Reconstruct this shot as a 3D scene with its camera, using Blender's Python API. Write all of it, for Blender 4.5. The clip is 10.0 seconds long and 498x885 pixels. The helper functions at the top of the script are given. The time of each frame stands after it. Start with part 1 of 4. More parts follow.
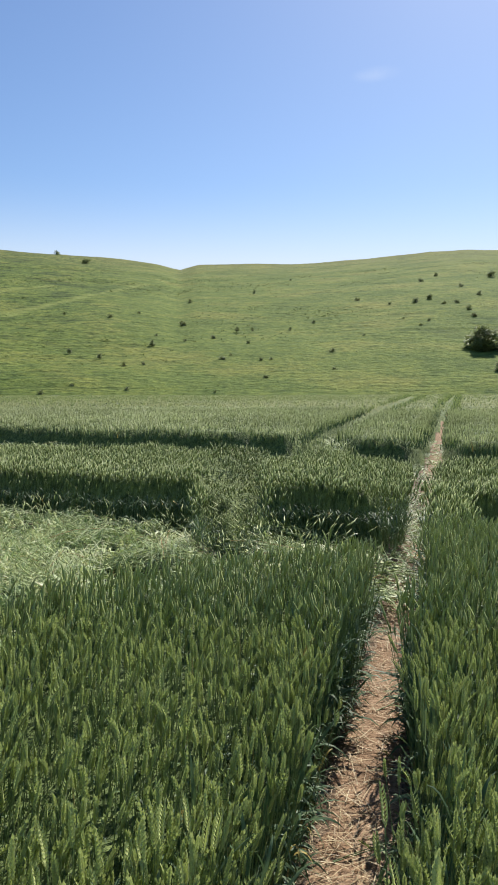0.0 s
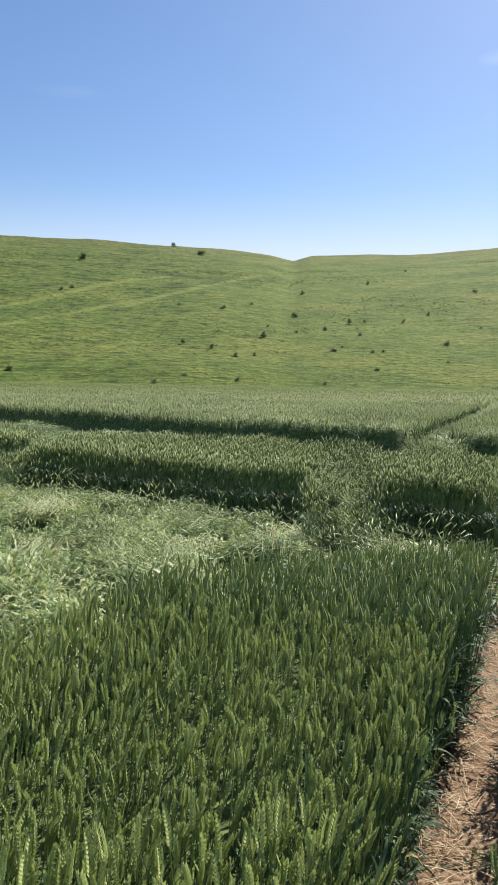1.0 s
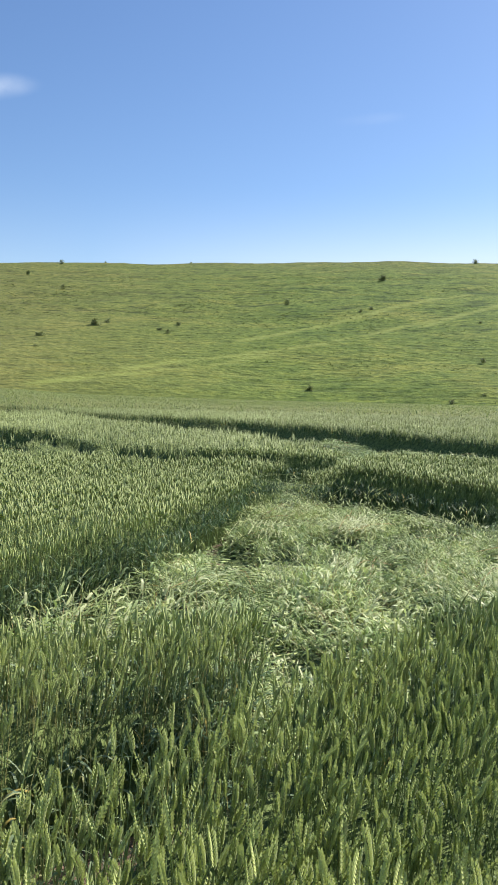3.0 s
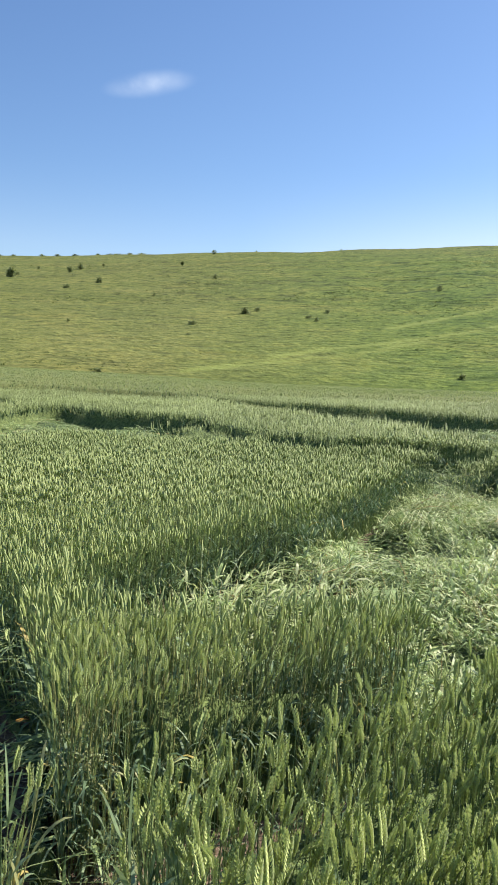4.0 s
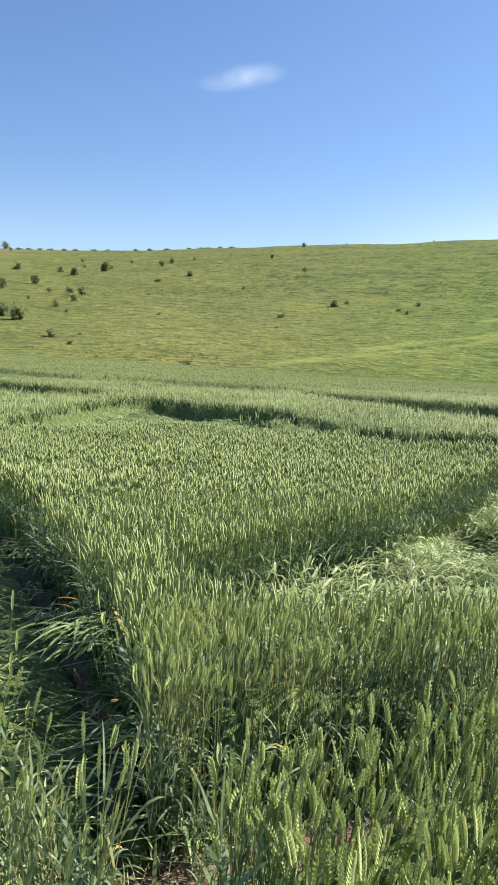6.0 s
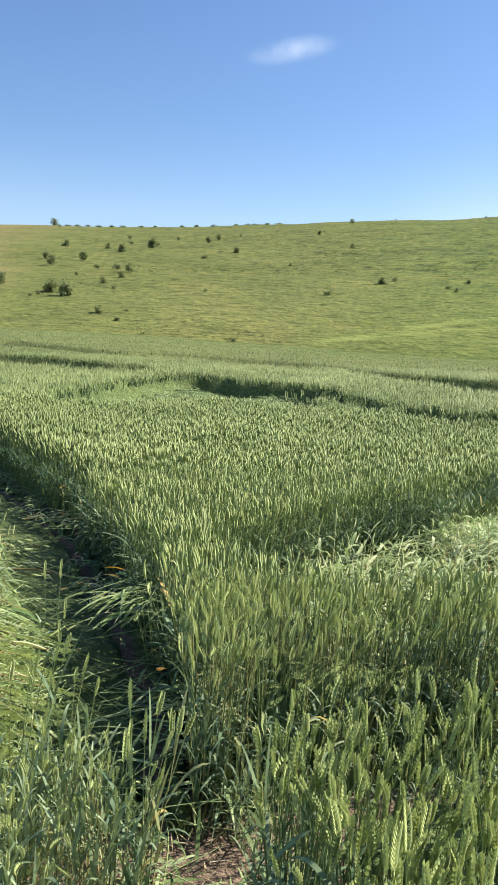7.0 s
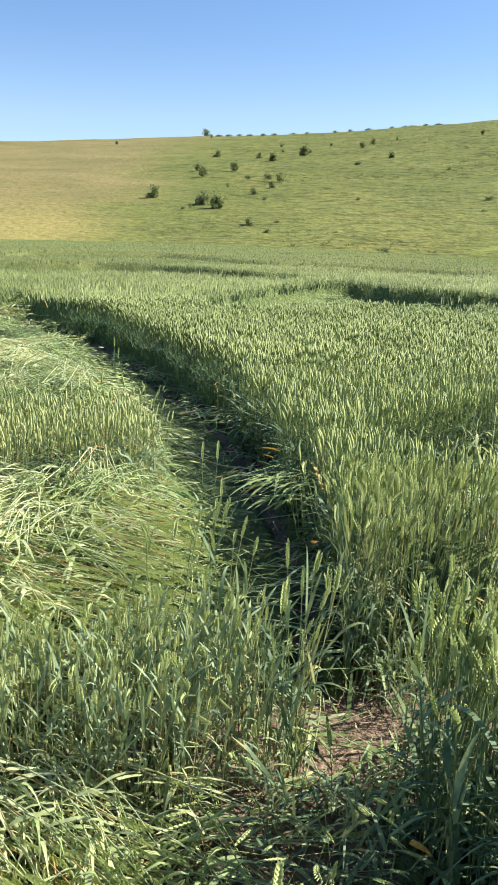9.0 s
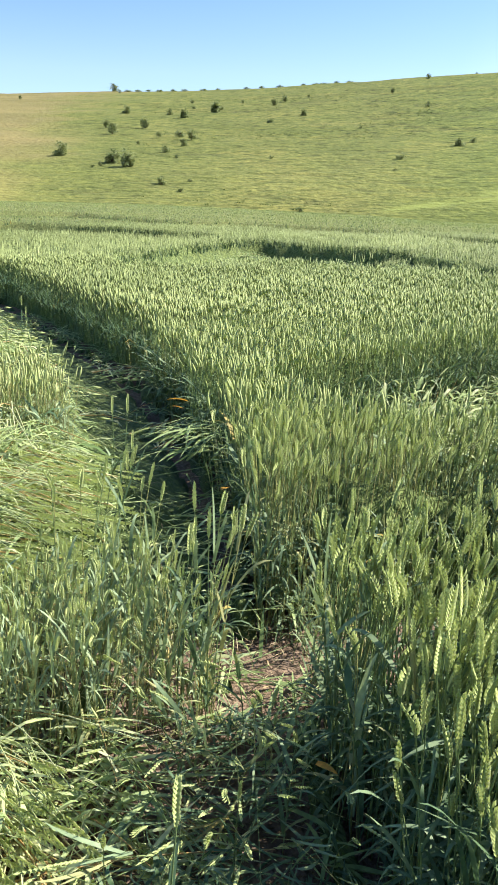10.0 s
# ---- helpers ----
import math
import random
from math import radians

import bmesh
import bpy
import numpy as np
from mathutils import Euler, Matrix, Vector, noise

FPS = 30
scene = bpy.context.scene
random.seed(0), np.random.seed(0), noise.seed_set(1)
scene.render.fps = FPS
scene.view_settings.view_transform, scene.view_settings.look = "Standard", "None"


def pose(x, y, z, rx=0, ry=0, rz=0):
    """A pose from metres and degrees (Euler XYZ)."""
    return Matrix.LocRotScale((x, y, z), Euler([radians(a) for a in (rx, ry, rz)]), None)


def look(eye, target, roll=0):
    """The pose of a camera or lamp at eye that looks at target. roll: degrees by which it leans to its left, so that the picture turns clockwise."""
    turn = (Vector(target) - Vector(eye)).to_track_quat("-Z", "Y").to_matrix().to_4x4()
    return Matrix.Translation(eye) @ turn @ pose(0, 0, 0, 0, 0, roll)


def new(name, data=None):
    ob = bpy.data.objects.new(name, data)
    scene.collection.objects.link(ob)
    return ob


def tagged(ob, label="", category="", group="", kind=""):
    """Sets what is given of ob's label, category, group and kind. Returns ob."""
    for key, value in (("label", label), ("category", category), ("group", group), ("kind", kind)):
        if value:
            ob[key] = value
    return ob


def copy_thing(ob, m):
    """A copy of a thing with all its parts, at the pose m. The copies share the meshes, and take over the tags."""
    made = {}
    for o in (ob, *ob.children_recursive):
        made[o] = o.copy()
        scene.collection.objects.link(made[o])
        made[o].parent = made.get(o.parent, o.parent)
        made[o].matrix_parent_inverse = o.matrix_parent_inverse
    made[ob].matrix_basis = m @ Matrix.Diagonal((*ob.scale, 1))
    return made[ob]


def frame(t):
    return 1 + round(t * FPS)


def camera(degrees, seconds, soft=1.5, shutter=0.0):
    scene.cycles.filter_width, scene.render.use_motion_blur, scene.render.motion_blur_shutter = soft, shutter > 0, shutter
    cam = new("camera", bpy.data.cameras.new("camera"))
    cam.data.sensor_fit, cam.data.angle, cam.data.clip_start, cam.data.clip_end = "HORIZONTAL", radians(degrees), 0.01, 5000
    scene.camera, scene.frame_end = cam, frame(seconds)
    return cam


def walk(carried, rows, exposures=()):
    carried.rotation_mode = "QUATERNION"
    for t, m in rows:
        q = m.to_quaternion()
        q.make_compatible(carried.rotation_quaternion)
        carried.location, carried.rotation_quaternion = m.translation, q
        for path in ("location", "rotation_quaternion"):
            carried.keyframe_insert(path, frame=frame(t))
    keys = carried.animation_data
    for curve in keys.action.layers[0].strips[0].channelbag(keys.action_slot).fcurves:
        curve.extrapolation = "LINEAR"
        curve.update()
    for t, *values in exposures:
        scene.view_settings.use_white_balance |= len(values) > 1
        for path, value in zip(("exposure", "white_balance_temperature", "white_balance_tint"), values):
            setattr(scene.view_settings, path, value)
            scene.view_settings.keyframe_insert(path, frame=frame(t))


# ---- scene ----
LENS = 35.1
EYE = 1.75
cam = camera(LENS, 10.0, soft=1.8)
# seconds, x, y, z above the first eye, yaw to the left, pitch, roll
ROWS = [
    (0.0, 0.000, 0.000, 0.000, 0.00, -4.30, 0.30),
    (0.5, 0.005, -0.013, 0.012, 4.71, -4.95, 0.53),
    (1.0, -0.042, -0.022, 0.023, 7.88, -5.03, 1.29),
    (1.5, -0.092, -0.026, 0.028, 12.54, -4.40, 1.28),
    (2.0, -0.141, -0.064, 0.038, 18.39, -4.09, 1.37),
    (2.5, -0.176, -0.080, 0.039, 23.55, -3.91, 1.51),
    (3.0, -0.219, -0.090, 0.031, 29.11, -4.04, 1.33),
    (4.5, -0.262, -0.178, 0.022, 43.34, -5.61, 1.78),
    (5.0, -0.268, -0.180, 0.019, 45.10, -5.68, 1.85),
    (6.5, -0.275, -0.178, 0.013, 47.00, -6.41, 2.06),
    (7.0, -0.285, -0.180, -0.003, 49.24, -7.58, 2.29),
    (7.5, -0.297, -0.200, -0.026, 52.84, -8.52, 2.55),
    (8.0, -0.304, -0.210, -0.062, 57.13, -9.37, 1.81),
    (8.5, -0.303, -0.207, -0.102, 59.31, -11.24, 1.48),
    (9.0, -0.299, -0.208, -0.155, 59.92, -14.08, 1.37),
    (9.5, -0.282, -0.197, -0.186, 58.50, -15.91, 1.15),
    (10.0, -0.256, -0.175, -0.210, 53.89, -16.66, 1.23),
]
EXPOSURES = [(0.0, 0.40), (2.5, 0.62), (4.5, 0.80), (7.5, 0.88), (9.0, 1.0), (10.0, 1.2)]
walk(cam, [(t, pose(x, y, EYE + z, 90 + pitch, 0, yaw) @ pose(0, 0, 0, 0, 0, roll)) for t, x, y, z, yaw, pitch, roll in ROWS],
     EXPOSURES)

# ---- sky and sun ----
SUN_TURN, SUN_HEIGHT = 22.0, 43.0      # degrees clockwise from +y, degrees above the horizon


def toward(az, el):
    """The unit vector at az degrees to the left of +y and el degrees up."""
    a, e = radians(az), radians(el)
    return Vector((-math.sin(a) * math.cos(e), math.cos(a) * math.cos(e), math.sin(e)))


world = bpy.data.worlds.new("sky")
world.use_nodes = True
scene.world = world
wt = world.node_tree
wt.nodes.clear()


sky = wt.nodes.new("ShaderNodeTexSky")
sky.sky_type = "NISHITA"
sky.sun_disc = False
sky.sun_elevation, sky.sun_rotation = radians(SUN_HEIGHT), radians(SUN_TURN)
sky.air_density, sky.dust_density, sky.ozone_density, sky.altitude = 1.0, 0.5, 3.4, 300
background = wt.nodes.new("ShaderNodeBackground")
background.inputs["Strength"].default_value = 0.093
out = wt.nodes.new("ShaderNodeOutputWorld")
wt.links.new(background.outputs[0], out.inputs[0])
coord = wt.nodes.new("ShaderNodeTexCoord")
vivid = wt.nodes.new("ShaderNodeHueSaturation")
vivid.inputs["Saturation"].default_value, vivid.inputs["Hue"].default_value = 1.10, 0.504
wt.links.new(sky.outputs[0], vivid.inputs["Color"])
colour = vivid.outputs[0]


def wmath(op, a, b=None):
    n = wt.nodes.new("ShaderNodeMath")
    n.operation = op
    n.use_clamp = False
    for i, v in enumerate((a, b)):
        if v is None:
            continue
        if isinstance(v, (int, float)):
            n.inputs[i].default_value = v
        else:
            wt.links.new(v, n.inputs[i])
    return n.outputs[0]


def wdot(v):
    n = wt.nodes.new("ShaderNodeVectorMath")
    n.operation = "DOT_PRODUCT"
    wt.links.new(coord.outputs["Generated"], n.inputs[0])
    n.inputs[1].default_value = v
    return n.outputs["Value"]


# thin wisps of cloud, each an oval of streaky noise in its own part of the sky
WISPS = [(47.3, 19.0, 3.5, 0.95, 10, 0.29), (-8.8, 20.6, 1.9, 0.6, 4, 0.22), (21.0, 18.3, 3.0, 0.5, 3, 0.04)]
for az, el, wide, tall, tip, amount in WISPS:
    side = toward(az - 90, 0)
    d = toward(az, el)
    upward = side.cross(d)
    c, s = math.cos(radians(tip)), math.sin(radians(tip))
    along, across = side * c + upward * s, upward * c - side * s
    u = wmath("DIVIDE", wdot(along), math.sin(radians(wide)))
    v = wmath("DIVIDE", wdot(across), math.sin(radians(tall)))
    r2 = wmath("ADD", wmath("MULTIPLY", u, u), wmath("MULTIPLY", v, v))
    oval = wmath("MAXIMUM", wmath("SUBTRACT", 1.0, r2), 0.0)
    grain = wt.nodes.new("ShaderNodeTexNoise")
    grain.inputs["Scale"].default_value, grain.inputs["Detail"].default_value = 17, 6
    wt.links.new(coord.outputs["Generated"], grain.inputs["Vector"])
    ahead = wmath("GREATER_THAN", wdot(d), 0.5)
    streaks = wmath("MAXIMUM", wmath("MULTIPLY", wmath("SUBTRACT", grain.outputs["Fac"], 0.33), 4.0), 0.0)
    k = wmath("MULTIPLY", wmath("MULTIPLY", wmath("MULTIPLY", oval, oval), streaks), amount)
    k = wmath("MINIMUM", wmath("MULTIPLY", k, ahead), 0.9)
    mix = wt.nodes.new("ShaderNodeMixRGB")
    wt.links.new(k, mix.inputs[0])
    wt.links.new(colour, mix.inputs[1])
    mix.inputs[2].default_value = (7.2, 7.8, 8.6, 1)
    colour = mix.outputs[0]
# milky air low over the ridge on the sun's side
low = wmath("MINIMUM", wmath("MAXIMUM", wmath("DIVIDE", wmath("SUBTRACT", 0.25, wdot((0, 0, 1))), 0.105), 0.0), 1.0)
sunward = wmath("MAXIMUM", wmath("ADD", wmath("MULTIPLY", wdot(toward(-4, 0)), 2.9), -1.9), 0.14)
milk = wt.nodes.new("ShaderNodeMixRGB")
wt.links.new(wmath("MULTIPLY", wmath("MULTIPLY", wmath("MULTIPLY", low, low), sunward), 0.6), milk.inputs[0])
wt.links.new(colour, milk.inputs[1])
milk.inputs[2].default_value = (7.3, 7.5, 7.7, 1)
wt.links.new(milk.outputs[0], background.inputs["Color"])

sun = new("sun", bpy.data.lights.new("sun", "SUN"))
sun.data.energy, sun.data.angle, sun.data.color = 5.0, radians(0.53), (1.0, 0.94, 0.84)
sun.matrix_world = look(toward(-SUN_TURN, SUN_HEIGHT) * 200, (0, 0, 0))

# ---- materials ----


def material(name, roughness=0.8, specular=0.3):
    m = bpy.data.materials.new(name)
    m.use_nodes = True
    b = m.node_tree.nodes["Principled BSDF"]
    b.inputs["Roughness"].default_value = roughness
    b.inputs["Specular IOR Level"].default_value = specular
    return m, m.node_tree, b


def node(tree, kind, **props):
    n = tree.nodes.new(kind)
    for k, v in props.items():
        n.inputs[k.replace("_", " ")].default_value = v
    return n


def ramp(tree, source, *stops):
    n = tree.nodes.new("ShaderNodeValToRGB")
    e = n.color_ramp.elements
    while len(e) < len(stops):
        e.new(0.5)
    for i, (p, c) in enumerate(stops):
        e[i].position, e[i].color = p, (*c, 1)
    tree.links.new(source, n.inputs[0])
    return n.outputs[0]


def noise_tex(tree, scale, detail=4, stretch=None, rough=0.55):
    n = node(tree, "ShaderNodeTexNoise", Scale=scale, Detail=detail, Roughness=rough)
    c = tree.nodes.new("ShaderNodeTexCoord")
    if stretch:
        mp = tree.nodes.new("ShaderNodeMapping")
        mp.inputs["Scale"].default_value = stretch
        tree.links.new(c.outputs["Object"], mp.inputs["Vector"])
        tree.links.new(mp.outputs[0], n.inputs["Vector"])
    else:
        tree.links.new(c.outputs["Object"], n.inputs["Vector"])
    return n.outputs["Fac"]


def blend(tree, a, b, fac, mode="MIX"):
    n = tree.nodes.new("ShaderNodeMixRGB")
    n.blend_type = mode
    for i, v in ((0, fac), (1, a), (2, b)):
        if isinstance(v, (int, float)):
            n.inputs[i].default_value = v
        elif isinstance(v, tuple):
            n.inputs[i].default_value = (*v, 1)
        else:
            tree.links.new(v, n.inputs[i])
    return n.outputs[0]


def bump(tree, b, height, strength, distance):
    n = tree.nodes.new("ShaderNodeBump")
    n.inputs["Strength"].default_value, n.inputs["Distance"].default_value = strength, distance
    tree.links.new(height, n.inputs["Height"])
    tree.links.new(n.outputs[0], b.inputs["Normal"])


def attribute(tree, name):
    n = tree.nodes.new("ShaderNodeAttribute")
    n.attribute_name = name
    return n.outputs["Fac"]


def plant(name, stops, through_leaf, roughness, specular, grain=60, dark=0.75, fuzz=0.0):
    """A plant's skin: colour by the plant's own tone and any light put into it, finer mottling, and light that passes
    through.
    """
    m, t, b = material(name, roughness, specular)
    c = ramp(t, attribute(t, "tone"), *stops)
    mottle = ramp(t, noise_tex(t, grain, 3), (0.3, (dark, dark, dark)), (0.7, (1.15, 1.15, 1.1)))
    c = blend(t, c, mottle, 1.0, "MULTIPLY")
    t.links.new(c, b.inputs["Base Color"])
    b.inputs["Sheen Weight"].default_value, b.inputs["Sheen Roughness"].default_value = fuzz, 0.5
    tr = t.nodes.new("ShaderNodeBsdfTranslucent")
    t.links.new(blend(t, c, (1.0, 1.0, 0.80), 1.0, "MULTIPLY"), tr.inputs["Color"])
    mx = t.nodes.new("ShaderNodeMixShader")
    mx.inputs[0].default_value = through_leaf
    t.links.new(b.outputs[0], mx.inputs[1])
    t.links.new(tr.outputs[0], mx.inputs[2])
    t.links.new(mx.outputs[0], t.nodes["Material Output"].inputs["Surface"])
    return m


EAR = plant("wheat_ear_green", [(0.0, (0.23, 0.285, 0.102)), (0.5, (0.385, 0.46, 0.184)), (1.0, (0.55, 0.615, 0.275))], 0.27, 0.5, 0.22, 300, fuzz=0.05)
LEAF = plant("wheat_leaf_bluegreen", [(0.0, (0.055, 0.10, 0.048)), (0.7, (0.105, 0.175, 0.09)), (0.93, (0.31, 0.40, 0.23)), (1.0, (0.48, 0.38, 0.12))], 0.24, 0.55, 0.22, 40)
STEM = plant("wheat_stem_green", [(0.0, (0.13, 0.20, 0.08)), (0.8, (0.22, 0.30, 0.12)), (1.0, (0.40, 0.37, 0.15))], 0.12, 0.4, 0.45, 60)
# flattened stems and leaves are paler than standing ones, gloss painted into the colour
FLAT_STEM = plant("flattened_stem_gloss_pale", [(0.0, (0.23, 0.32, 0.13)), (0.7, (0.42, 0.51, 0.22)), (0.93, (0.68, 0.72, 0.42)), (1.0, (0.56, 0.38, 0.16))], 0.2, 0.5, 0.35, 60)
FLAT_LEAF = plant("flattened_leaf_gloss_pale", [(0.0, (0.17, 0.26, 0.085)), (0.7, (0.42, 0.53, 0.235)), (1.0, (0.67, 0.71, 0.40))], 0.35, 0.5, 0.35, 40)
STRAW = plant("dry_straw", [(0.0, (0.30, 0.22, 0.12)), (0.6, (0.52, 0.40, 0.23)), (1.0, (0.66, 0.56, 0.38))], 0.1, 0.6, 0.3, 90)
CROWN = plant("bush_foliage", [(0.0, (0.14, 0.185, 0.085)), (0.6, (0.24, 0.285, 0.13)), (1.0, (0.33, 0.36, 0.17))], 0.4, 0.6, 0.25, 2)
TUSSOCK = plant("tussock_grass", [(0.0, (0.05, 0.085, 0.022)), (0.6, (0.10, 0.14, 0.035)), (1.0, (0.19, 0.20, 0.06))], 0.25, 0.7, 0.2, 3)

BARK, t, b = material("bark", 0.9, 0.2)
t.links.new(ramp(t, noise_tex(t, 8, 6, (1, 1, 0.2)), (0.3, (0.05, 0.038, 0.028)), (0.75, (0.14, 0.11, 0.085))), b.inputs["Base Color"])

DEAD_LEAF = plant("orange_dead_leaf", [(0.0, (0.62, 0.30, 0.05)), (1.0, (0.72, 0.38, 0.08))], 0.3, 0.6, 0.3, 120)

# trodden dry earth of the path
PATH, t, b = material("trodden_earth", 0.95, 0.15)
c = ramp(t, noise_tex(t, 5, 6), (0.3, (0.23, 0.155, 0.10)), (0.55, (0.36, 0.255, 0.175)), (0.8, (0.46, 0.35, 0.25)))
c = blend(t, c, ramp(t, noise_tex(t, 55, 5), (0.35, (0.6, 0.55, 0.5)), (0.65, (1.15, 1.1, 1.05))), 1.0, "MULTIPLY")
t.links.new(c, b.inputs["Base Color"])
bump(t, b, noise_tex(t, 45, 6), 0.9, 0.02)

# the underside of the crop: stems and leaves in bulk
BULK, t, b = material("crop_bulk", 0.85, 0.2)
c = ramp(t, noise_tex(t, 16, 5, (1, 1, 0.25)), (0.3, (0.045, 0.07, 0.025)), (0.55, (0.14, 0.185, 0.062)), (0.8, (0.24, 0.29, 0.105)))
eared = ramp(t, noise_tex(t, 5, 6), (0.3, (0.10, 0.12, 0.04)), (0.55, (0.18, 0.20, 0.066)), (0.75, (0.28, 0.29, 0.105)))
c = blend(t, c, eared, attribute(t, "eared"))
c = blend(t, c, ramp(t, noise_tex(t, 0.15, 3), (0.35, (0.85, 0.9, 0.85)), (0.65, (1.12, 1.08, 1.0))), 1.0, "MULTIPLY")
t.links.new(c, b.inputs["Base Color"])
bump(t, b, noise_tex(t, 22, 5, (1, 1, 0.3)), 1.0, 0.08)

# pressed leaves under the stalks, darkened to stand for the shade between them
SHADED_MAT, t, b = material("shaded_crop_mat", 0.75, 0.3)
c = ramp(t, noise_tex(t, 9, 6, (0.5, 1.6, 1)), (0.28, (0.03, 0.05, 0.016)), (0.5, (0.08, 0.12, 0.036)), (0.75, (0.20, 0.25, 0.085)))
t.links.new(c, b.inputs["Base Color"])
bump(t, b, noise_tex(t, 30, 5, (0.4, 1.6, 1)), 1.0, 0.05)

# the ground: earth under the crop, pasture on the hill, dry meadow, worn tracks
GROUND, t, b = material("ground", 0.95, 0.1)
soil = ramp(t, noise_tex(t, 4, 6), (0.3, (0.15, 0.108, 0.078)), (0.75, (0.33, 0.245, 0.18)))
soil = blend(t, soil, ramp(t, noise_tex(t, 40, 4), (0.35, (0.6, 0.58, 0.55)), (0.65, (1.1, 1.08, 1.05))), 1.0, "MULTIPLY")
grass = ramp(t, noise_tex(t, 0.035, 5), (0.3, (0.105, 0.153, 0.036)), (0.5, (0.152, 0.198, 0.047)), (0.68, (0.21, 0.226, 0.06)))
fine = ramp(t, noise_tex(t, 0.9, 6), (0.3, (0.62, 0.66, 0.62)), (0.5, (1, 1, 1)), (0.72, (1.28, 1.22, 1.1)))
grass = blend(t, grass, fine, 1.0, "MULTIPLY")
along = t.nodes.new("ShaderNodeCombineXYZ")
t.links.new(attribute(t, "arc"), along.inputs[0])
t.links.new(attribute(t, "rise"), along.inputs[1])


def contour_noise(arc_scale, rise_scale, detail):
    """Noise drawn out along the contours of the slope."""
    mp = t.nodes.new("ShaderNodeMapping")
    mp.inputs["Scale"].default_value = (arc_scale, rise_scale, 1)
    t.links.new(along.outputs[0], mp.inputs["Vector"])
    n = node(t, "ShaderNodeTexNoise", Scale=1.0, Detail=detail, Roughness=0.6)
    t.links.new(mp.outputs[0], n.inputs["Vector"])
    return n.outputs["Fac"]


terrace = contour_noise(0.24, 0.55, 5)
grass = blend(t, grass, ramp(t, noise_tex(t, 0.22, 5, None, 0.65), (0.36, (0.62, 0.72, 0.62)), (0.48, (0.98, 1.0, 0.98)), (0.66, (1.2, 1.14, 1.0))), 0.8, "MULTIPLY")
ledge_tuft_shade = attribute(t, "ledge_tuft_shade")
# hollows of the ledges painted dark, for rank grass and its shade
grass = blend(t, grass, (0.055, 0.085, 0.024), ledge_tuft_shade)
hay = ramp(t, noise_tex(t, 0.03, 5), (0.3, (0.165, 0.15, 0.06)), (0.7, (0.25, 0.21, 0.09)))
hay = blend(t, hay, (0.29, 0.25, 0.088), attribute(t, "gold"))
hay = blend(t, hay, fine, 0.6, "MULTIPLY")
turf = blend(t, grass, hay, attribute(t, "dry"))
# the lows of the terrace bump are darkened as well, tufts and shade together
turf = blend(t, turf, ramp(t, terrace, (0.38, (0.36, 0.44, 0.36)), (0.50, (0.96, 0.98, 0.96)), (0.64, (1.10, 1.08, 1.0))), attribute(t, "rough"), "MULTIPLY")
turf = blend(t, turf, ramp(t, contour_noise(0.8, 1.7, 4), (0.36, (0.50, 0.58, 0.50)), (0.52, (1, 1, 1)), (0.7, (1.12, 1.1, 1.0))), attribute(t, "rough"), "MULTIPLY")
turf = blend(t, turf, (0.225, 0.262, 0.07), attribute(t, "track"))
t.links.new(blend(t, soil, turf, attribute(t, "turf")), b.inputs["Base Color"])
crumbs = t.nodes.new("ShaderNodeMath")
crumbs.operation = "MULTIPLY"
t.links.new(noise_tex(t, 28, 6), crumbs.inputs[0])
crumbs.inputs[1].default_value = 0.03
bump(t, b, blend(t, crumbs.outputs[0], blend(t, noise_tex(t, 0.6, 6), terrace, 0.5), attribute(t, "turf")), 1.0, 1.2)

# ---- the lie of the land ----
EDGE_R, RIDGE_R = 150.0, 760.0
EDGE_AZ = [-180, -60, -17.5, 0, 20, 30, 41, 46, 55, 62, 75, 90, 130, 180]
EDGE_EL = [-0.6, -0.6, -0.6, -0.8, -0.86, -0.87, -0.72, -0.45, -0.18, -0.02, -0.02, -0.1, -0.4, -0.6]
RIDGE_AZ = [-180, -60, -30, -17.2, -15.3, -12.6, -8.7, -4.7, -0.3, 3.7, 5.0, 6.6, 9.8, 13.8, 19.5, 25.5, 33.5, 38, 43.5, 50, 56, 63.3, 70.6, 77, 100, 130, 180]
RIDGE_EL = [5, 7, 8.8, 9.15, 9.24, 9.16, 8.84, 8.54, 8.47, 8.36, 8.04, 8.42, 8.68, 8.85, 9.02, 8.92, 8.66, 8.48, 8.25, 7.83, 7.42, 7.09, 6.6, 6.2, 5, 5, 5]


def lattice(ix, iy, seed):
    h = np.sin(ix * 127.1 + iy * 311.7 + seed * 74.7) * 43758.5453
    return h - np.floor(h)


def value_noise(x, y, seed=0):
    """Smooth noise from 0 to 1 over the plane, for arrays."""
    x, y = np.asarray(x, float), np.asarray(y, float)
    ix, iy = np.floor(x), np.floor(y)
    fx, fy = x - ix, y - iy
    fx, fy = fx * fx * (3 - 2 * fx), fy * fy * (3 - 2 * fy)
    a, b_ = lattice(ix, iy, seed), lattice(ix + 1, iy, seed)
    c_, d_ = lattice(ix, iy + 1, seed), lattice(ix + 1, iy + 1, seed)
    return (a * (1 - fx) + b_ * fx) * (1 - fy) + (c_ * (1 - fx) + d_ * fx) * fy


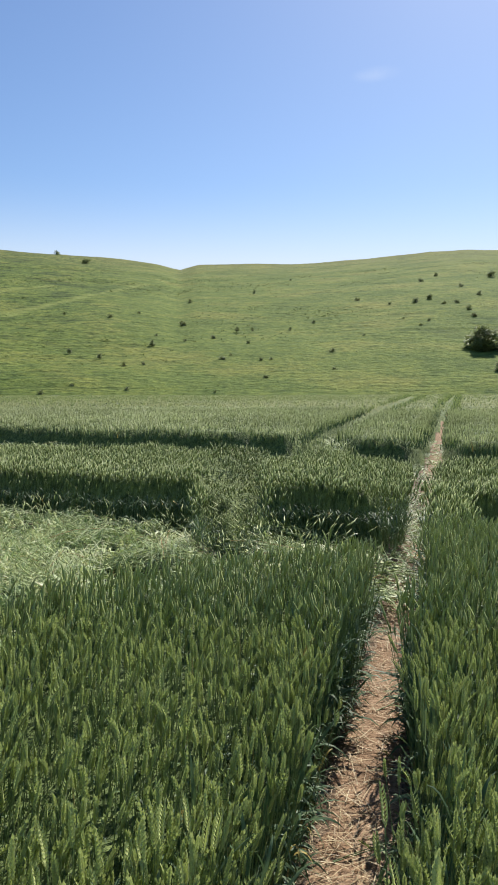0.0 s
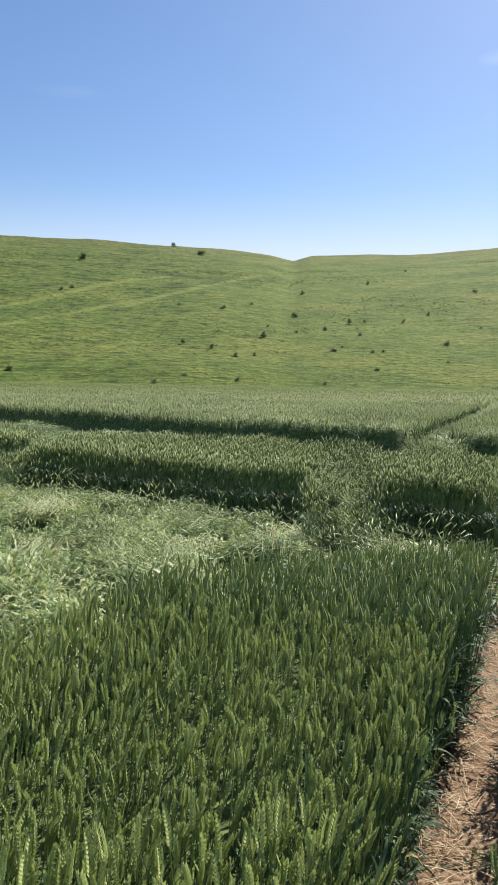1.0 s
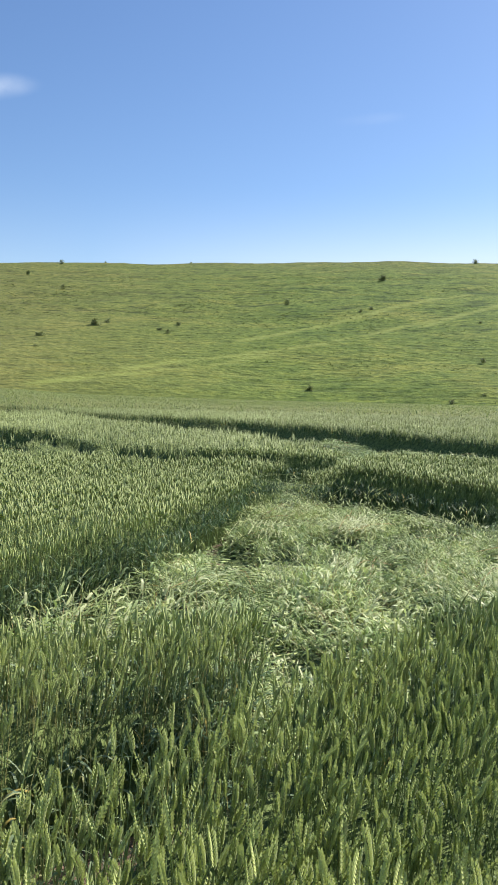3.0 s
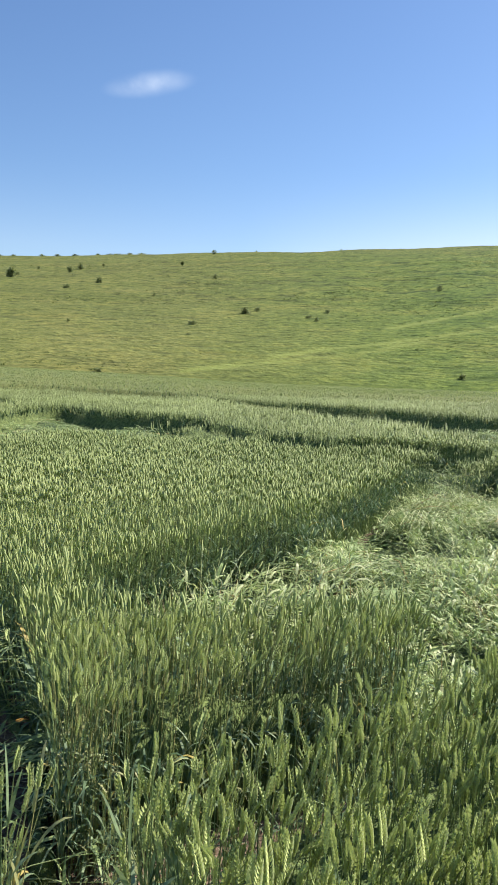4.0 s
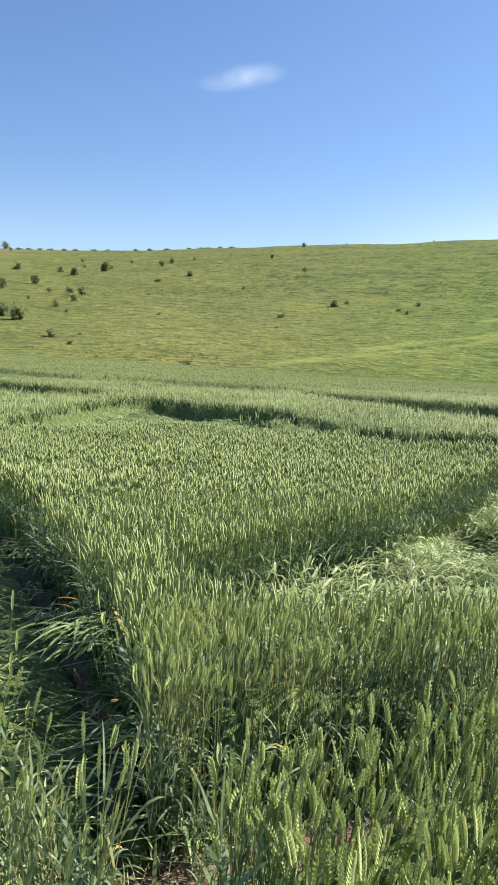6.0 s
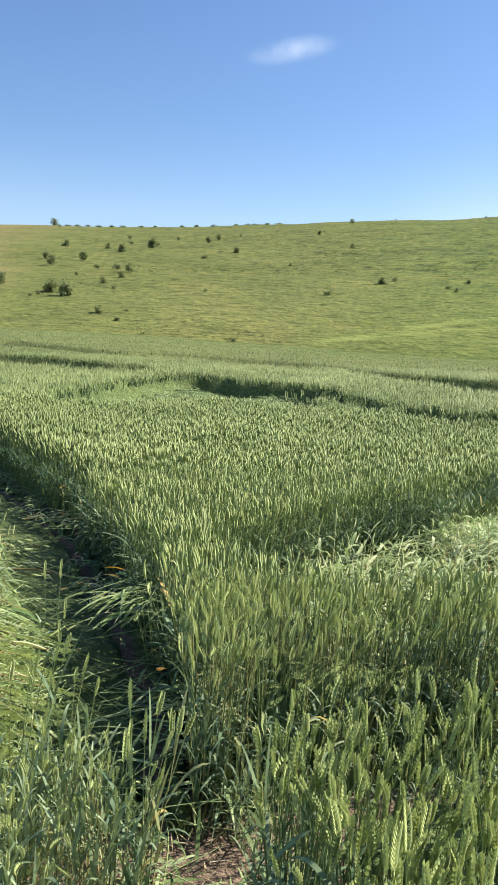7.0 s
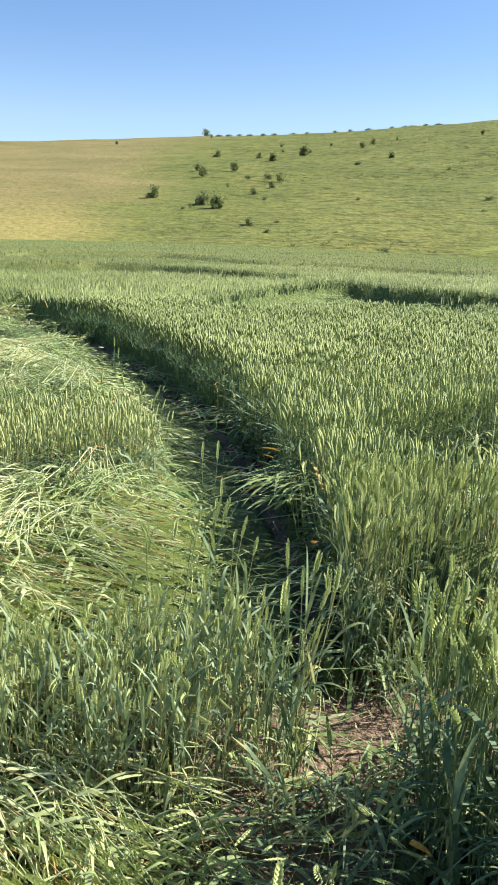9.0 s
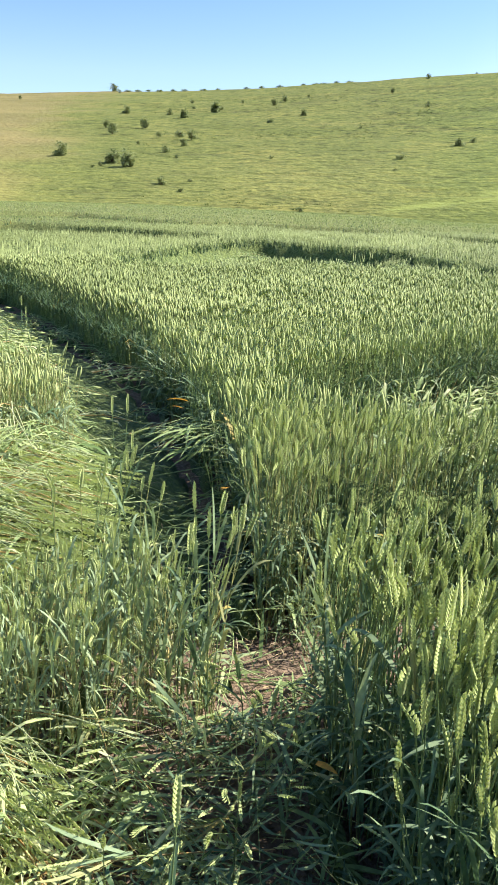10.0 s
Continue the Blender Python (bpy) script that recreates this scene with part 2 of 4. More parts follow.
def land_polar(r, az):
    """The land's height at r metres and az degrees to the left of +y from the first eye."""
    edge = EYE + EDGE_R * np.tan(np.radians(np.interp(az, EDGE_AZ, EDGE_EL))) - 0.77
    ridge = EYE + RIDGE_R * np.tan(np.radians(np.interp(az, RIDGE_AZ, RIDGE_EL)))
    k = np.clip((r - 20) / 130, 0, 1)
    field = edge * k * k * (3 - 2 * k)
    s = np.clip((r - EDGE_R) / (RIDGE_R - EDGE_R), 0, 1)
    hill = edge + (ridge - edge) * (s * (1.1 - 0.1 * s)) - np.clip(r - RIDGE_R, 0, None) * 0.02
    return np.where(r < EDGE_R, field, hill)


def land(x, y):
    x, y = np.asarray(x, float), np.asarray(y, float)
    return land_polar(np.hypot(x, y), np.degrees(np.arctan2(-x, y)))


def mesh_object(name, verts, faces, mats, parent=None, smooth=False, **attrs):
    """One mesh from arrays: verts n x 3, faces m x 3 or m x 4."""
    me = bpy.data.meshes.new(name)
    verts, faces = np.ascontiguousarray(verts, np.float32), np.ascontiguousarray(faces, np.int32)
    n, k = faces.shape
    me.vertices.add(len(verts))
    me.vertices.foreach_set("co", verts.ravel())
    me.loops.add(n * k)
    me.loops.foreach_set("vertex_index", faces.ravel())
    me.polygons.add(n)
    me.polygons.foreach_set("loop_start", np.arange(0, n * k, k, dtype=np.int32))
    if smooth:
        me.polygons.foreach_set("use_smooth", np.ones(n, bool))
    me.update(calc_edges=True)
    for key, values in attrs.items():
        me.attributes.new(key, "FLOAT", "POINT").data.foreach_set("value", np.ascontiguousarray(values, np.float32))
    me.materials.append(mats)
    ob = new(name, me)
    ob.parent = parent
    return ob


def grid_faces(rows, cols, closed=False):
    """Quads of a grid of rows x cols vertices; closed joins the last column to the first."""
    i, j = np.meshgrid(np.arange(rows - 1), np.arange(cols if closed else cols - 1), indexing="ij")
    j2 = (j + 1) % cols
    return np.stack([i * cols + j, i * cols + j2, (i + 1) * cols + j2, (i + 1) * cols + j], -1).reshape(-1, 4)


TRACKS = [  # worn lines over the pasture: (az, range) from bend to bend, and half the width in metres
    ([(45.0, 157), (36.0, 185), (30.3, 200), (24.3, 219), (18.2, 261), (12.2, 313), (7.5, 418)], 1.4),
    ([(29.9, 224), (24.3, 259), (20.3, 293), (13.8, 376)], 2.0),
    ([(17.4, 257), (13.7, 297), (9.8, 363), (7.6, 420)], 1.4),
    ([(45.0, 157), (38.1, 172), (31.8, 186), (27.3, 206)], 1.3),
]


def polar(az, r):
    return -r * np.sin(np.radians(az)), r * np.cos(np.radians(az))


def from_line(x, y, points):
    """Distance of the places x, y from a bent line."""
    best = np.full(np.shape(x), 1e9)
    for (ax, ay), (bx, by) in zip(points, points[1:]):
        dx, dy = bx - ax, by - ay
        k = np.clip(((x - ax) * dx + (y - ay) * dy) / (dx * dx + dy * dy), 0, 1)
        best = np.minimum(best, np.hypot(x - ax - k * dx, y - ay - k * dy))
    return best


def build_ground():
    azs = np.concatenate([np.arange(-24, 84, 0.42), np.arange(84, 336, 4.0)])
    rs = np.concatenate([[0.0], np.arange(0.5, 12, 0.5), 12 * 1.06 ** np.arange(0, 43), np.exp(np.arange(math.log(148.5), math.log(775), 0.0058)), [800, 900, 1100, 1500, 2200, 3500]])
    rr, aa = np.meshgrid(rs, azs, indexing="ij")
    aw = (aa + 180) % 360 - 180
    x, y = polar(aa, rr)
    x, y = np.where(rr == 0, 0.13, x), np.where(rr == 0, 0.07, y)
    z = land_polar(rr, aw)
    on_hill = np.clip((rr - EDGE_R) / 12, 0, 1) * np.clip((1000 - rr) / 200, 0, 1)
    # ledges trodden along the slope by grazing animals
    arc = rr * np.radians(aa)
    rise = 200 * np.log(rr)      # the ledges widen towards the ridge
    wob = 6 * value_noise(x / 30, y / 30, 3)
    ledges = value_noise(arc / 11, (rise + wob) / 2.8, 1) * 0.6 + value_noise(arc / 5, (rise + wob) / 1.6, 2) * 0.4
    rough = np.clip(0.06 + 0.42 * value_noise(x / 45, y / 45, 6) + (0.35 + 0.5 * np.clip((rr - 200) / 120, 0, 1)) * np.clip((aw - 6) / 8, 0, 1), 0, 1)
    strength = 0.2 + 0.9 * value_noise(x / 60, y / 60, 5) + 0.75 * np.clip((rr - 250) / 120, 0, 1) * np.clip((aw - 8) / 10, 0, 1) * np.clip((56 - aw) / 10, 0, 1)
    z = z + on_hill * ((ledges - 0.5) * 0.75 * strength + (value_noise(x / 40, y / 40, 7) - 0.5) * 1.6)
    z = z + np.where(rr < EDGE_R, (value_noise(x * 3, y * 3, 9) - 0.5) * 0.02, 0)
    # dark tufts and shade, both put into the colour of the ledge hollows
    ledge_tuft_shade = np.clip((0.40 - ledges) * 5 * strength, 0, 0.8) * on_hill * (0.3 + 0.7 * rough)
    track = np.zeros_like(z)
    for bends, half in TRACKS:
        d = from_line(x, y, [polar(a, r) for a, r in bends]) + (value_noise(x / 5, y / 5, 11) - 0.5) * 2
        track = np.maximum(track, np.clip(1.3 - d / half, 0, 1) * 0.8)
    # the mown meadow lies beyond a bent line up the slope
    limit = np.interp(rr, [100, 160, 185, 222, 278, 440, 600, 760, 900], [76, 70.1, 67.8, 65.8, 64.5, 63.5, 62, 58, 56])
    dry = np.clip((aw - limit) / 8 + (value_noise(x / 14, y / 14, 13) - 0.5) * 0.5 + 0.3, 0, 1) * (aw > 0)
    top = np.clip((rr - 480) / 280, 0, 1) * 0.4
    gold = np.clip((240 - rr) / 70, 0, 1) * dry
    rough = rough * (1 - 0.9 * dry)
    dry = np.maximum(dry, np.maximum(top, 0.45 * np.clip((aw - 26) / 20, 0, 1)))
    turf = np.clip((rr - EDGE_R + 3) / 2, 0, 1)
    v = np.stack([x, y, z], -1).reshape(-1, 3)
    ob = mesh_object("ground", v, grid_faces(len(rs), len(azs), True), GROUND, None, True, ledge_tuft_shade=ledge_tuft_shade.ravel(), rough=rough.ravel(), gold=gold.ravel(), arc=arc.ravel(), rise=(rise + wob).ravel(), track=track.ravel(), dry=dry.ravel(), turf=turf.ravel())
    return tagged(ob, "brown field earth rising to a green grazed hillside", "ground", kind="structure")


build_ground()

# ---- the crop: where it stands and where it has been flattened ----
PATH_LINE = [(-0.72, -1.5), (0.31, 2.66), (0.60, 3.83), (0.85, 4.78), (1.19, 6.0), (1.56, 7.5), (2.10, 9.7), (2.74, 12.2), (3.8, 16.3), (5.5, 23.0), (10.8, 43.5), (38.0, 146.0)]
TRAMLINE = [(1.3, 16.0), (2.4, 21.0), (10.4, 56.0), (31.0, 146.0)]
LODGED = [(-1.46, 2.5), (-1.5, 2.8), (-1.3, 3.4), (-1.14, 4.1), (-0.79, 4.5), (-0.49, 4.8), (-0.15, 5.0), (0.42, 5.3), (0.98, 5.5), (1.16, 5.75), (1.30, 6.5),
          (1.32, 7.4), (1.16, 7.95), (0.7, 8.2), (0.08, 8.15), (-0.5, 8.7), (-1.5, 8.9), (-2.4, 9.3), (-3.46, 9.7),
          (-4.67, 10.25), (-5.35, 10.4), (-5.1, 8.9), (-4.55, 7.5), (-4.16, 6.0), (-3.95, 4.8), (-3.86, 3.6), (-3.74, 2.80), (-3.50, 2.36),
          (-3.22, 2.30), (-2.92, 2.52), (-2.5, 2.84), (-1.95, 3.3), (-1.76, 2.9)]
LODGED_EAST = [(1.85, 5.7), (3.0, 5.3), (4.2, 6.3), (2.9, 7.4), (2.0, 7.7)]
HOLE = [(-2.1, 0.9), (-1.76, 0.70), (-1.55, 0.5), (-1.42, 0.1), (-1.3, -0.6), (-0.2, -0.8), (-0.2, 0.2), (-0.8, 0.6), (-1.02, 0.72), (-1.2, 0.85), (-1.53, 1.0), (-1.8, 1.1)]
CUT_LANE = [(-2.1, 1.22), (-2.38, 1.22), (-2.30, 1.5), (-2.1, 1.5), (-1.75, 1.35), (-1.75, 1.1)]
GREAT_RING = [(-1.78, 1.13), (-1.53, 0.99), (-1.2, 0.83), (-1.02, 0.70), (-0.8, 0.57), (-0.4, 0.40), (-0.1, 0.2), (-0.2, -0.8), (-3.0, -1.5), (-8.0, -2.0), (-15.0, -1.0),
              (-15.5, 3.45), (-14.0, 3.65), (-12.0, 3.85), (-9.45, 3.48), (-7.55, 3.18), (-5.9, 2.86), (-4.85, 2.50), (-3.9, 2.14), (-3.05, 1.78), (-2.4, 1.34), (-2.0, 1.42)]
BACK_LANE = [(-5.3, 10.4), (-6.2, 10.2), (-7.0, 9.45), (-8.2, 9.2), (-9.2, 8.7), (-9.8, 8.3), (-10.7, 8.15), (-11.2, 7.8), (-11.05, 6.5), (-10.95, 5.3), (-12.5, 5.8), (-14.75, 8.2),
             (-16.6, 10.5), (-17.8, 11.9), (-19.05, 13.6), (-17.1, 13.4), (-15.0, 13.5), (-13.3, 13.5), (-12.6, 12.6), (-11.2, 11.7), (-10.1, 11.25), (-9.15, 11.05), (-7.7, 11.4), (-6.1, 11.6), (-5.2, 11.8)]
OUTER_RING = [(6.0, 9.3), (4.2, 10.6), (3.3, 11.3), (2.3, 10.8), (1.36, 11.9), (0.3, 11.5), (0.0, 11.8), (-1.57, 13.2), (-4.0, 13.2), (-5.55, 13.0), (-6.9, 14.9), (-9.5, 16.6),
              (-12.0, 17.5), (-15.0, 18.7), (-19.4, 21.2), (-22.0, 23.4), (-21.6, 23.8), (-18.0, 23.8), (-14.0, 23.2), (-11.0, 22.0), (-8.0, 20.6), (-4.6, 18.9), (-2.0, 17.9),
              (1.3, 17.0), (1.95, 16.1), (3.4, 15.3), (4.4, 13.9), (7.0, 12.2)]
SIDE_RING = [(-24.8, 3.0), (-24.8, 8.5), (-24.7, 9.9), (-24.0, 10.9), (-21.1, 11.4), (-20.9, 13.2), (-23.4, 14.8), (-26.6, 14.4), (-31.0, 14.2), (-33.5, 13.5), (-36.0, 12.4), (-38.0, 4.0)]
FAR_RING = [(-22.8, 24.2), (-22.7, 22.2), (-22.9, 21.1), (-26.3, 21.1), (-31.3, 21.6), (-34.4, 20.4), (-44.2, 20.8), (-46.0, 19.4), (-45.7, 15.8), (-47.0, 10.0),
            (-61.0, 16.0), (-59.8, 20.8), (-58.4, 24.7), (-49.4, 23.2), (-37.7, 22.4), (-36.3, 25.2), (-32.8, 26.3), (-28.7, 26.6), (-26.4, 25.8), (-24.0, 25.5)]
CLUMP_NEAR = [(-2.5, -0.6), (-2.25, 0.14), (-2.05, 0.43), (-1.94, 0.68), (-1.97, 0.93), (-2.22, 1.04), (-2.46, 0.95), (-2.62, 0.3), (-2.9, -0.6)]
CLUMP_FAR = [(-4.3, -0.6), (-4.38, 0.95), (-4.22, 1.36), (-4.45, 1.58), (-5.05, 1.62), (-5.4, 0.8), (-5.5, -0.6)]
# half-flattened gaps between the blocks, and how high their plants still stand
SAGGING = [[(0.12, 7.2), (0.2, 12.6), (-0.6, 12.6), (-0.62, 8.4), (-0.38, 7.0)],
           [(-4.6, 10.1), (-4.8, 13.2), (-5.45, 13.0), (-5.3, 10.3)],
           [(-2.38, 1.3), (-2.3, 1.5), (-2.08, 2.2), (-1.76, 2.9), (-1.5, 2.8), (-1.48, 2.4), (-1.62, 1.85), (-1.78, 1.2), (-2.1, 1.2)],
           [(-9.8, 8.2), (-13.6, 13.6), (-10.0, 11.4), (-9.1, 11.2), (-8.2, 9.1)],
           [(0.75, 11.4), (1.2, 17.0), (2.05, 16.3), (1.5, 11.8)]]
SAG_HEIGHT = (0.46, 0.60, 0.34, 0.55, 0.60)


def grown(poly, by):
    """The polygon with its border moved outwards, to leave room for the plants' spread."""
    n = len(poly)
    area = sum(poly[i][0] * poly[(i + 1) % n][1] - poly[(i + 1) % n][0] * poly[i][1] for i in range(n))
    turn = 1 if area > 0 else -1
    moved = []
    for i in range(n):
        a, p, c = Vector(poly[i - 1]), Vector(poly[i]), Vector(poly[(i + 1) % n])
        u, v = (p - a).normalized(), (c - p).normalized()
        normal = Vector((u.y + v.y, -u.x - v.x)) * turn
        moved.append(tuple(p + normal.normalized() * by) if normal.length > 0.2 else tuple(p))
    return moved


FLATTENED = [grown(LODGED, 0.09), LODGED_EAST, grown(GREAT_RING, 0.06), grown(BACK_LANE, 0.18), grown(OUTER_RING, 0.15), grown(SIDE_RING, 0.25), grown(FAR_RING, 0.3)]


def inside(x, y, poly):
    """Which of the places x, y lie in a polygon."""
    hit = np.zeros(np.shape(x), bool)
    for (ax, ay), (bx, by) in zip(poly, poly[1:] + poly[:1]):
        if ay == by:
            continue
        cross = (ay > y) != (by > y)
        hit ^= cross & (x < (bx - ax) * (y - ay) / (by - ay) + ax)
    return hit


def standing(x, y, uneven=0.09):
    """Where the crop stands. The borders waver a little."""
    r = np.hypot(x, y)
    w = uneven * np.where(r < 8, 0.8, np.where(r < 18, 0.55, 0.1))
    x2 = x + (value_noise(x * 4, y * 4, 21) - 0.5) * 2 * w
    y2 = y + (value_noise(x * 4, y * 4, 22) - 0.5) * 2 * w
    flat = np.zeros(np.shape(x), bool)
    for poly in FLATTENED:
        flat |= inside(x2, y2, poly)
    flat |= from_line(x2 - np.interp(y, [3, 5], [0.09, 0.04]), y2, PATH_LINE) < np.interp(y, [0, 2.5, 4.0, 5.5, 6.5, 8.5, 9.5, 25], [0.21, 0.205, 0.19, 0.17, 0.12, 0.12, 0.20, 0.22])
    flat |= from_line(x2, y2, TRAMLINE) < 0.3 + 0.004 * r
    for k in (0, 3, 4):
        flat &= ~inside(x2, y2, SAGGING[k])
    flat &= ~(inside(x2, y2, CLUMP_NEAR) | inside(x2, y2, CLUMP_FAR))
    return ~flat & (r < EDGE_R - 1.0)


def crop_height(x, y):
    """The crop's height, as a factor: the two clumps in the ring are shorter."""
    k = 1 + (value_noise(x * 1.3, y * 1.3, 31) - 0.5) * 0.10
    k = np.where(inside(x, y, CLUMP_NEAR), k * 0.68, k)
    for i, poly in enumerate(SAGGING):
        k = np.where(inside(x, y, poly), k * (SAG_HEIGHT[i] + 0.25 * value_noise(x * 3, y * 3, 33)), k)
    k = np.where(inside(x, y, SAGGING[0]), k * (1 + 0.75 * np.clip((y - 8.6) / 3, 0, 1)), k)
    return np.where(inside(x, y, CLUMP_FAR), k * 0.92, k)


class Shape:
    """Triangles of one organ of a plant, gathered piece by piece."""

    def __init__(self):
        self.v, self.f, self.n = [], [], 0

    def add(self, verts, faces):
        self.v.append(np.asarray(verts, float))
        self.f.append(np.asarray(faces, int) + self.n)
        self.n += len(verts)

    def arrays(self):
        if not self.v:
            return np.zeros((0, 3)), np.zeros((0, 3), int)
        return np.concatenate(self.v), np.concatenate(self.f)


def tube(shape, points, radii, sides):
    """A thin stalk along points."""
    v, f = [], []
    for (x, y, z), r in zip(points, radii):
        v += [(x + r * math.cos(2 * math.pi * i / sides), y + r * math.sin(2 * math.pi * i / sides), z) for i in range(sides)]
    for k in range(len(points) - 1):
        for i in range(sides):
            a, b_ = k * sides + i, k * sides + (i + 1) % sides
            f += [(a, b_, b_ + sides), (a, b_ + sides, a + sides)]
    shape.add(v, f)


def blade(shape, start, yaw, length, width, rise, droop, steps, twist=0.0):
    """A leaf: a tapering ribbon that rises, then droops."""
    c, s = math.cos(yaw), math.sin(yaw)
    v, f = [], []
    for k in range(steps + 1):
        u = k / steps
        d, z = length * u * math.cos(rise) , length * (u * math.sin(rise) - droop * u * u)
        w = width * (1 - u) ** 0.6 * (0.6 + 0.4 * min(1, 4 * u)) / 2
        tw = twist * u
        sx, sy, sz = -s * math.cos(tw), c * math.cos(tw), math.sin(tw)
        x, y, zz = start[0] + c * d, start[1] + s * d, start[2] + z
        if k == steps:
            v.append((x, y, zz))
        else:
            v += [(x - sx * w, y - sy * w, zz - sz * w), (x + sx * w, y + sy * w, zz + sz * w)]
    for k in range(steps - 1):
        a = 2 * k
        f += [(a, a + 1, a + 3), (a, a + 3, a + 2)]
    f.append((2 * steps - 2, 2 * steps - 1, 2 * steps))
    shape.add(v, f)


HUSK = [(0, 2, 3), (0, 3, 4), (1, 3, 2), (1, 4, 3)]


def kernel(shape, base, tip, wide, thick, side):
    """One spikelet: a pointed grain husk from base to tip."""
    base, tip = np.array(base), np.array(tip)
    mid = base * 0.52 + tip * 0.48
    across = np.array(side)
    axis = tip - base
    out_ = np.array((1.0 if axis[0] >= 0 else -1.0, 0, -0.15))
    shape.add([base, tip, mid + across * wide, mid + out_ * thick, mid - across * wide], HUSK)


def ear_of(shape, x, y, z, length, bow, levels, rng, coarse=1.0):
    """An ear: two ranks of husks, staggered up a bowed axis."""
    for k in range(levels):
        for side in (-1, 1):
            u = (k + (0.5 if side > 0 else 0)) / levels
            fat = (0.55 + 0.45 * min(1, 5 * u + 0.3)) * (1.0 if u < 0.75 else 1 - (u - 0.75) * 1.6)
            cx, cz = x + bow * u * u, z + length * u
            kernel(shape, (cx, y, cz - 0.003), (cx + side * 0.0078 * fat, y + rng.uniform(-0.002, 0.002), cz + 0.0175 * coarse), 0.0056 * fat, 0.0048 * fat, (0, 1, 0))
    cx = x + bow
    kernel(shape, (cx, y, z + length - 0.004), (cx, y, z + length + 0.012), 0.003, 0.003, (0, 1, 0))


def thread(shape, count):
    """Join the husks of an ear along its axis."""
    shape.f.append(np.array([(5 * i, 5 * i + 5, 5 * i + 10) for i in range(count - 2)]))


def spindle(shape, x, y, z, length, bow, rings, sides, radius, rng):
    """A plainer ear with a stepped outline, for plants further off."""
    pts, rad = [], []
    for k in range(rings):
        u = k / (rings - 1)
        pts.append((x + bow * u * u, y, z + length * u))
        rad.append(radius * (0.35 if u == 0 else 0.12 if u == 1 else (1.14 if k % 2 else 0.80) * (1.1 - 0.35 * u)))
    tube(shape, pts, rad, sides)


def drop_ear(shape, x, y, z, length, bow, radius, rng):
    """The plainest ear: a drop with three sides."""
    turn = rng.uniform(0, 6.28)
    ring = [(x + bow * 0.3 + radius * math.cos(turn + a), y + radius * math.sin(turn + a), z + length * rng.uniform(0.35, 0.5)) for a in (0, 2.09, 4.19)]
    shape.add([(x, y, z), *ring, (x + bow, y, z + length)], [(0, 2, 1), (0, 3, 2), (0, 1, 3), (1, 2, 4), (2, 3, 4), (3, 1, 4)])


def wheat_plant(level, rng, broad=1.0):
    """Ear, leaves and stem of one plant of about 0.77 m, at one of five levels of detail."""
    ear, leaves, stem = Shape(), Shape(), Shape()
    top = 0.650 + rng.uniform(-0.04, 0.03)
    bow = rng.uniform(0.0, 0.032)
    bend = rng.uniform(-0.045, 0.045)
    length = rng.uniform(0.055, 0.076)
    if level == 0:
        tube(stem, [(0, 0, 0), (bend * 0.5, 0, top * 0.5), (bend, 0, top)], [0.0024, 0.0021, 0.0013], 3)
        ear_of(ear, bend, 0, top, length, bow, 7, rng, 0.85)
        tube(ear, [(bend, 0, top), (bend + bow * 0.2, 0, top + length * 0.45), (bend + bow, 0, top + length)], [0.002, 0.0046, 0.001], 3)
        for h in (0.06, 0.15, 0.24, 0.34) if broad == 1 else (0.12, 0.24, 0.36, 0.46, 0.54):
            hh = h + rng.uniform(-0.05, 0.05)
            blade(leaves, (bend * hh / top, 0, hh), rng.uniform(0, 6.28), rng.uniform(0.15, 0.25) * broad, rng.uniform(0.010, 0.016) * broad, rng.uniform(0.6, 1.2) + 0.3 * (broad > 1), rng.uniform(0.4, 1.1) * (1.0 if broad == 1 else 0.6), 5, rng.uniform(-1.2, 1.2))
    elif level == 1:
        tube(stem, [(0, 0, 0.05), (bend, 0, top)], [0.0025, 0.0015], 3)
        spindle(ear, bend, 0, top - 0.004, length + 0.014, bow, 4, 3, 0.0070, rng)
        for h in (0.10, 0.20, 0.32) if broad == 1 else (0.10, 0.18, 0.27, 0.36, 0.44):
            hh = h + rng.uniform(-0.06, 0.06)
            blade(leaves, (bend * hh / top, 0, hh), rng.uniform(0, 6.28), rng.uniform(0.17, 0.27), rng.uniform(0.014, 0.022) * broad, rng.uniform(0.6, 1.2), rng.uniform(0.25, 0.9), 3, rng.uniform(-1, 1))
    elif level == 2:
        blade(stem, (0, 0, 0.1), rng.uniform(0, 6.28), top - 0.1, 0.006, 1.5, 0.0, 1)
        drop_ear(ear, bend, 0, top - 0.01, length + 0.022, bow, 0.0086, rng)
        for h in (0.32,):
            blade(leaves, (0, 0, h + rng.uniform(-0.06, 0.06)), rng.uniform(0, 6.28), rng.uniform(0.18, 0.26), rng.uniform(0.015, 0.022), rng.uniform(0.8, 1.3), rng.uniform(0.3, 0.8), 2)
    elif level == 3:
        for k in range(3):
            ex, ey, ez, turn = rng.uniform(-0.11, 0.11), rng.uniform(-0.11, 0.11), top - 0.03 + rng.uniform(-0.04, 0.04), rng.uniform(0, 6.28)
            ring = [(ex + 0.012 * math.cos(turn + a), ey + 0.012 * math.sin(turn + a), ez - 0.03) for a in (0, 2.09, 4.19)]
            ear.add(ring + [(ex + rng.uniform(-0.02, 0.03), ey, ez + 0.13)], [(0, 1, 3), (1, 2, 3), (2, 0, 3)])
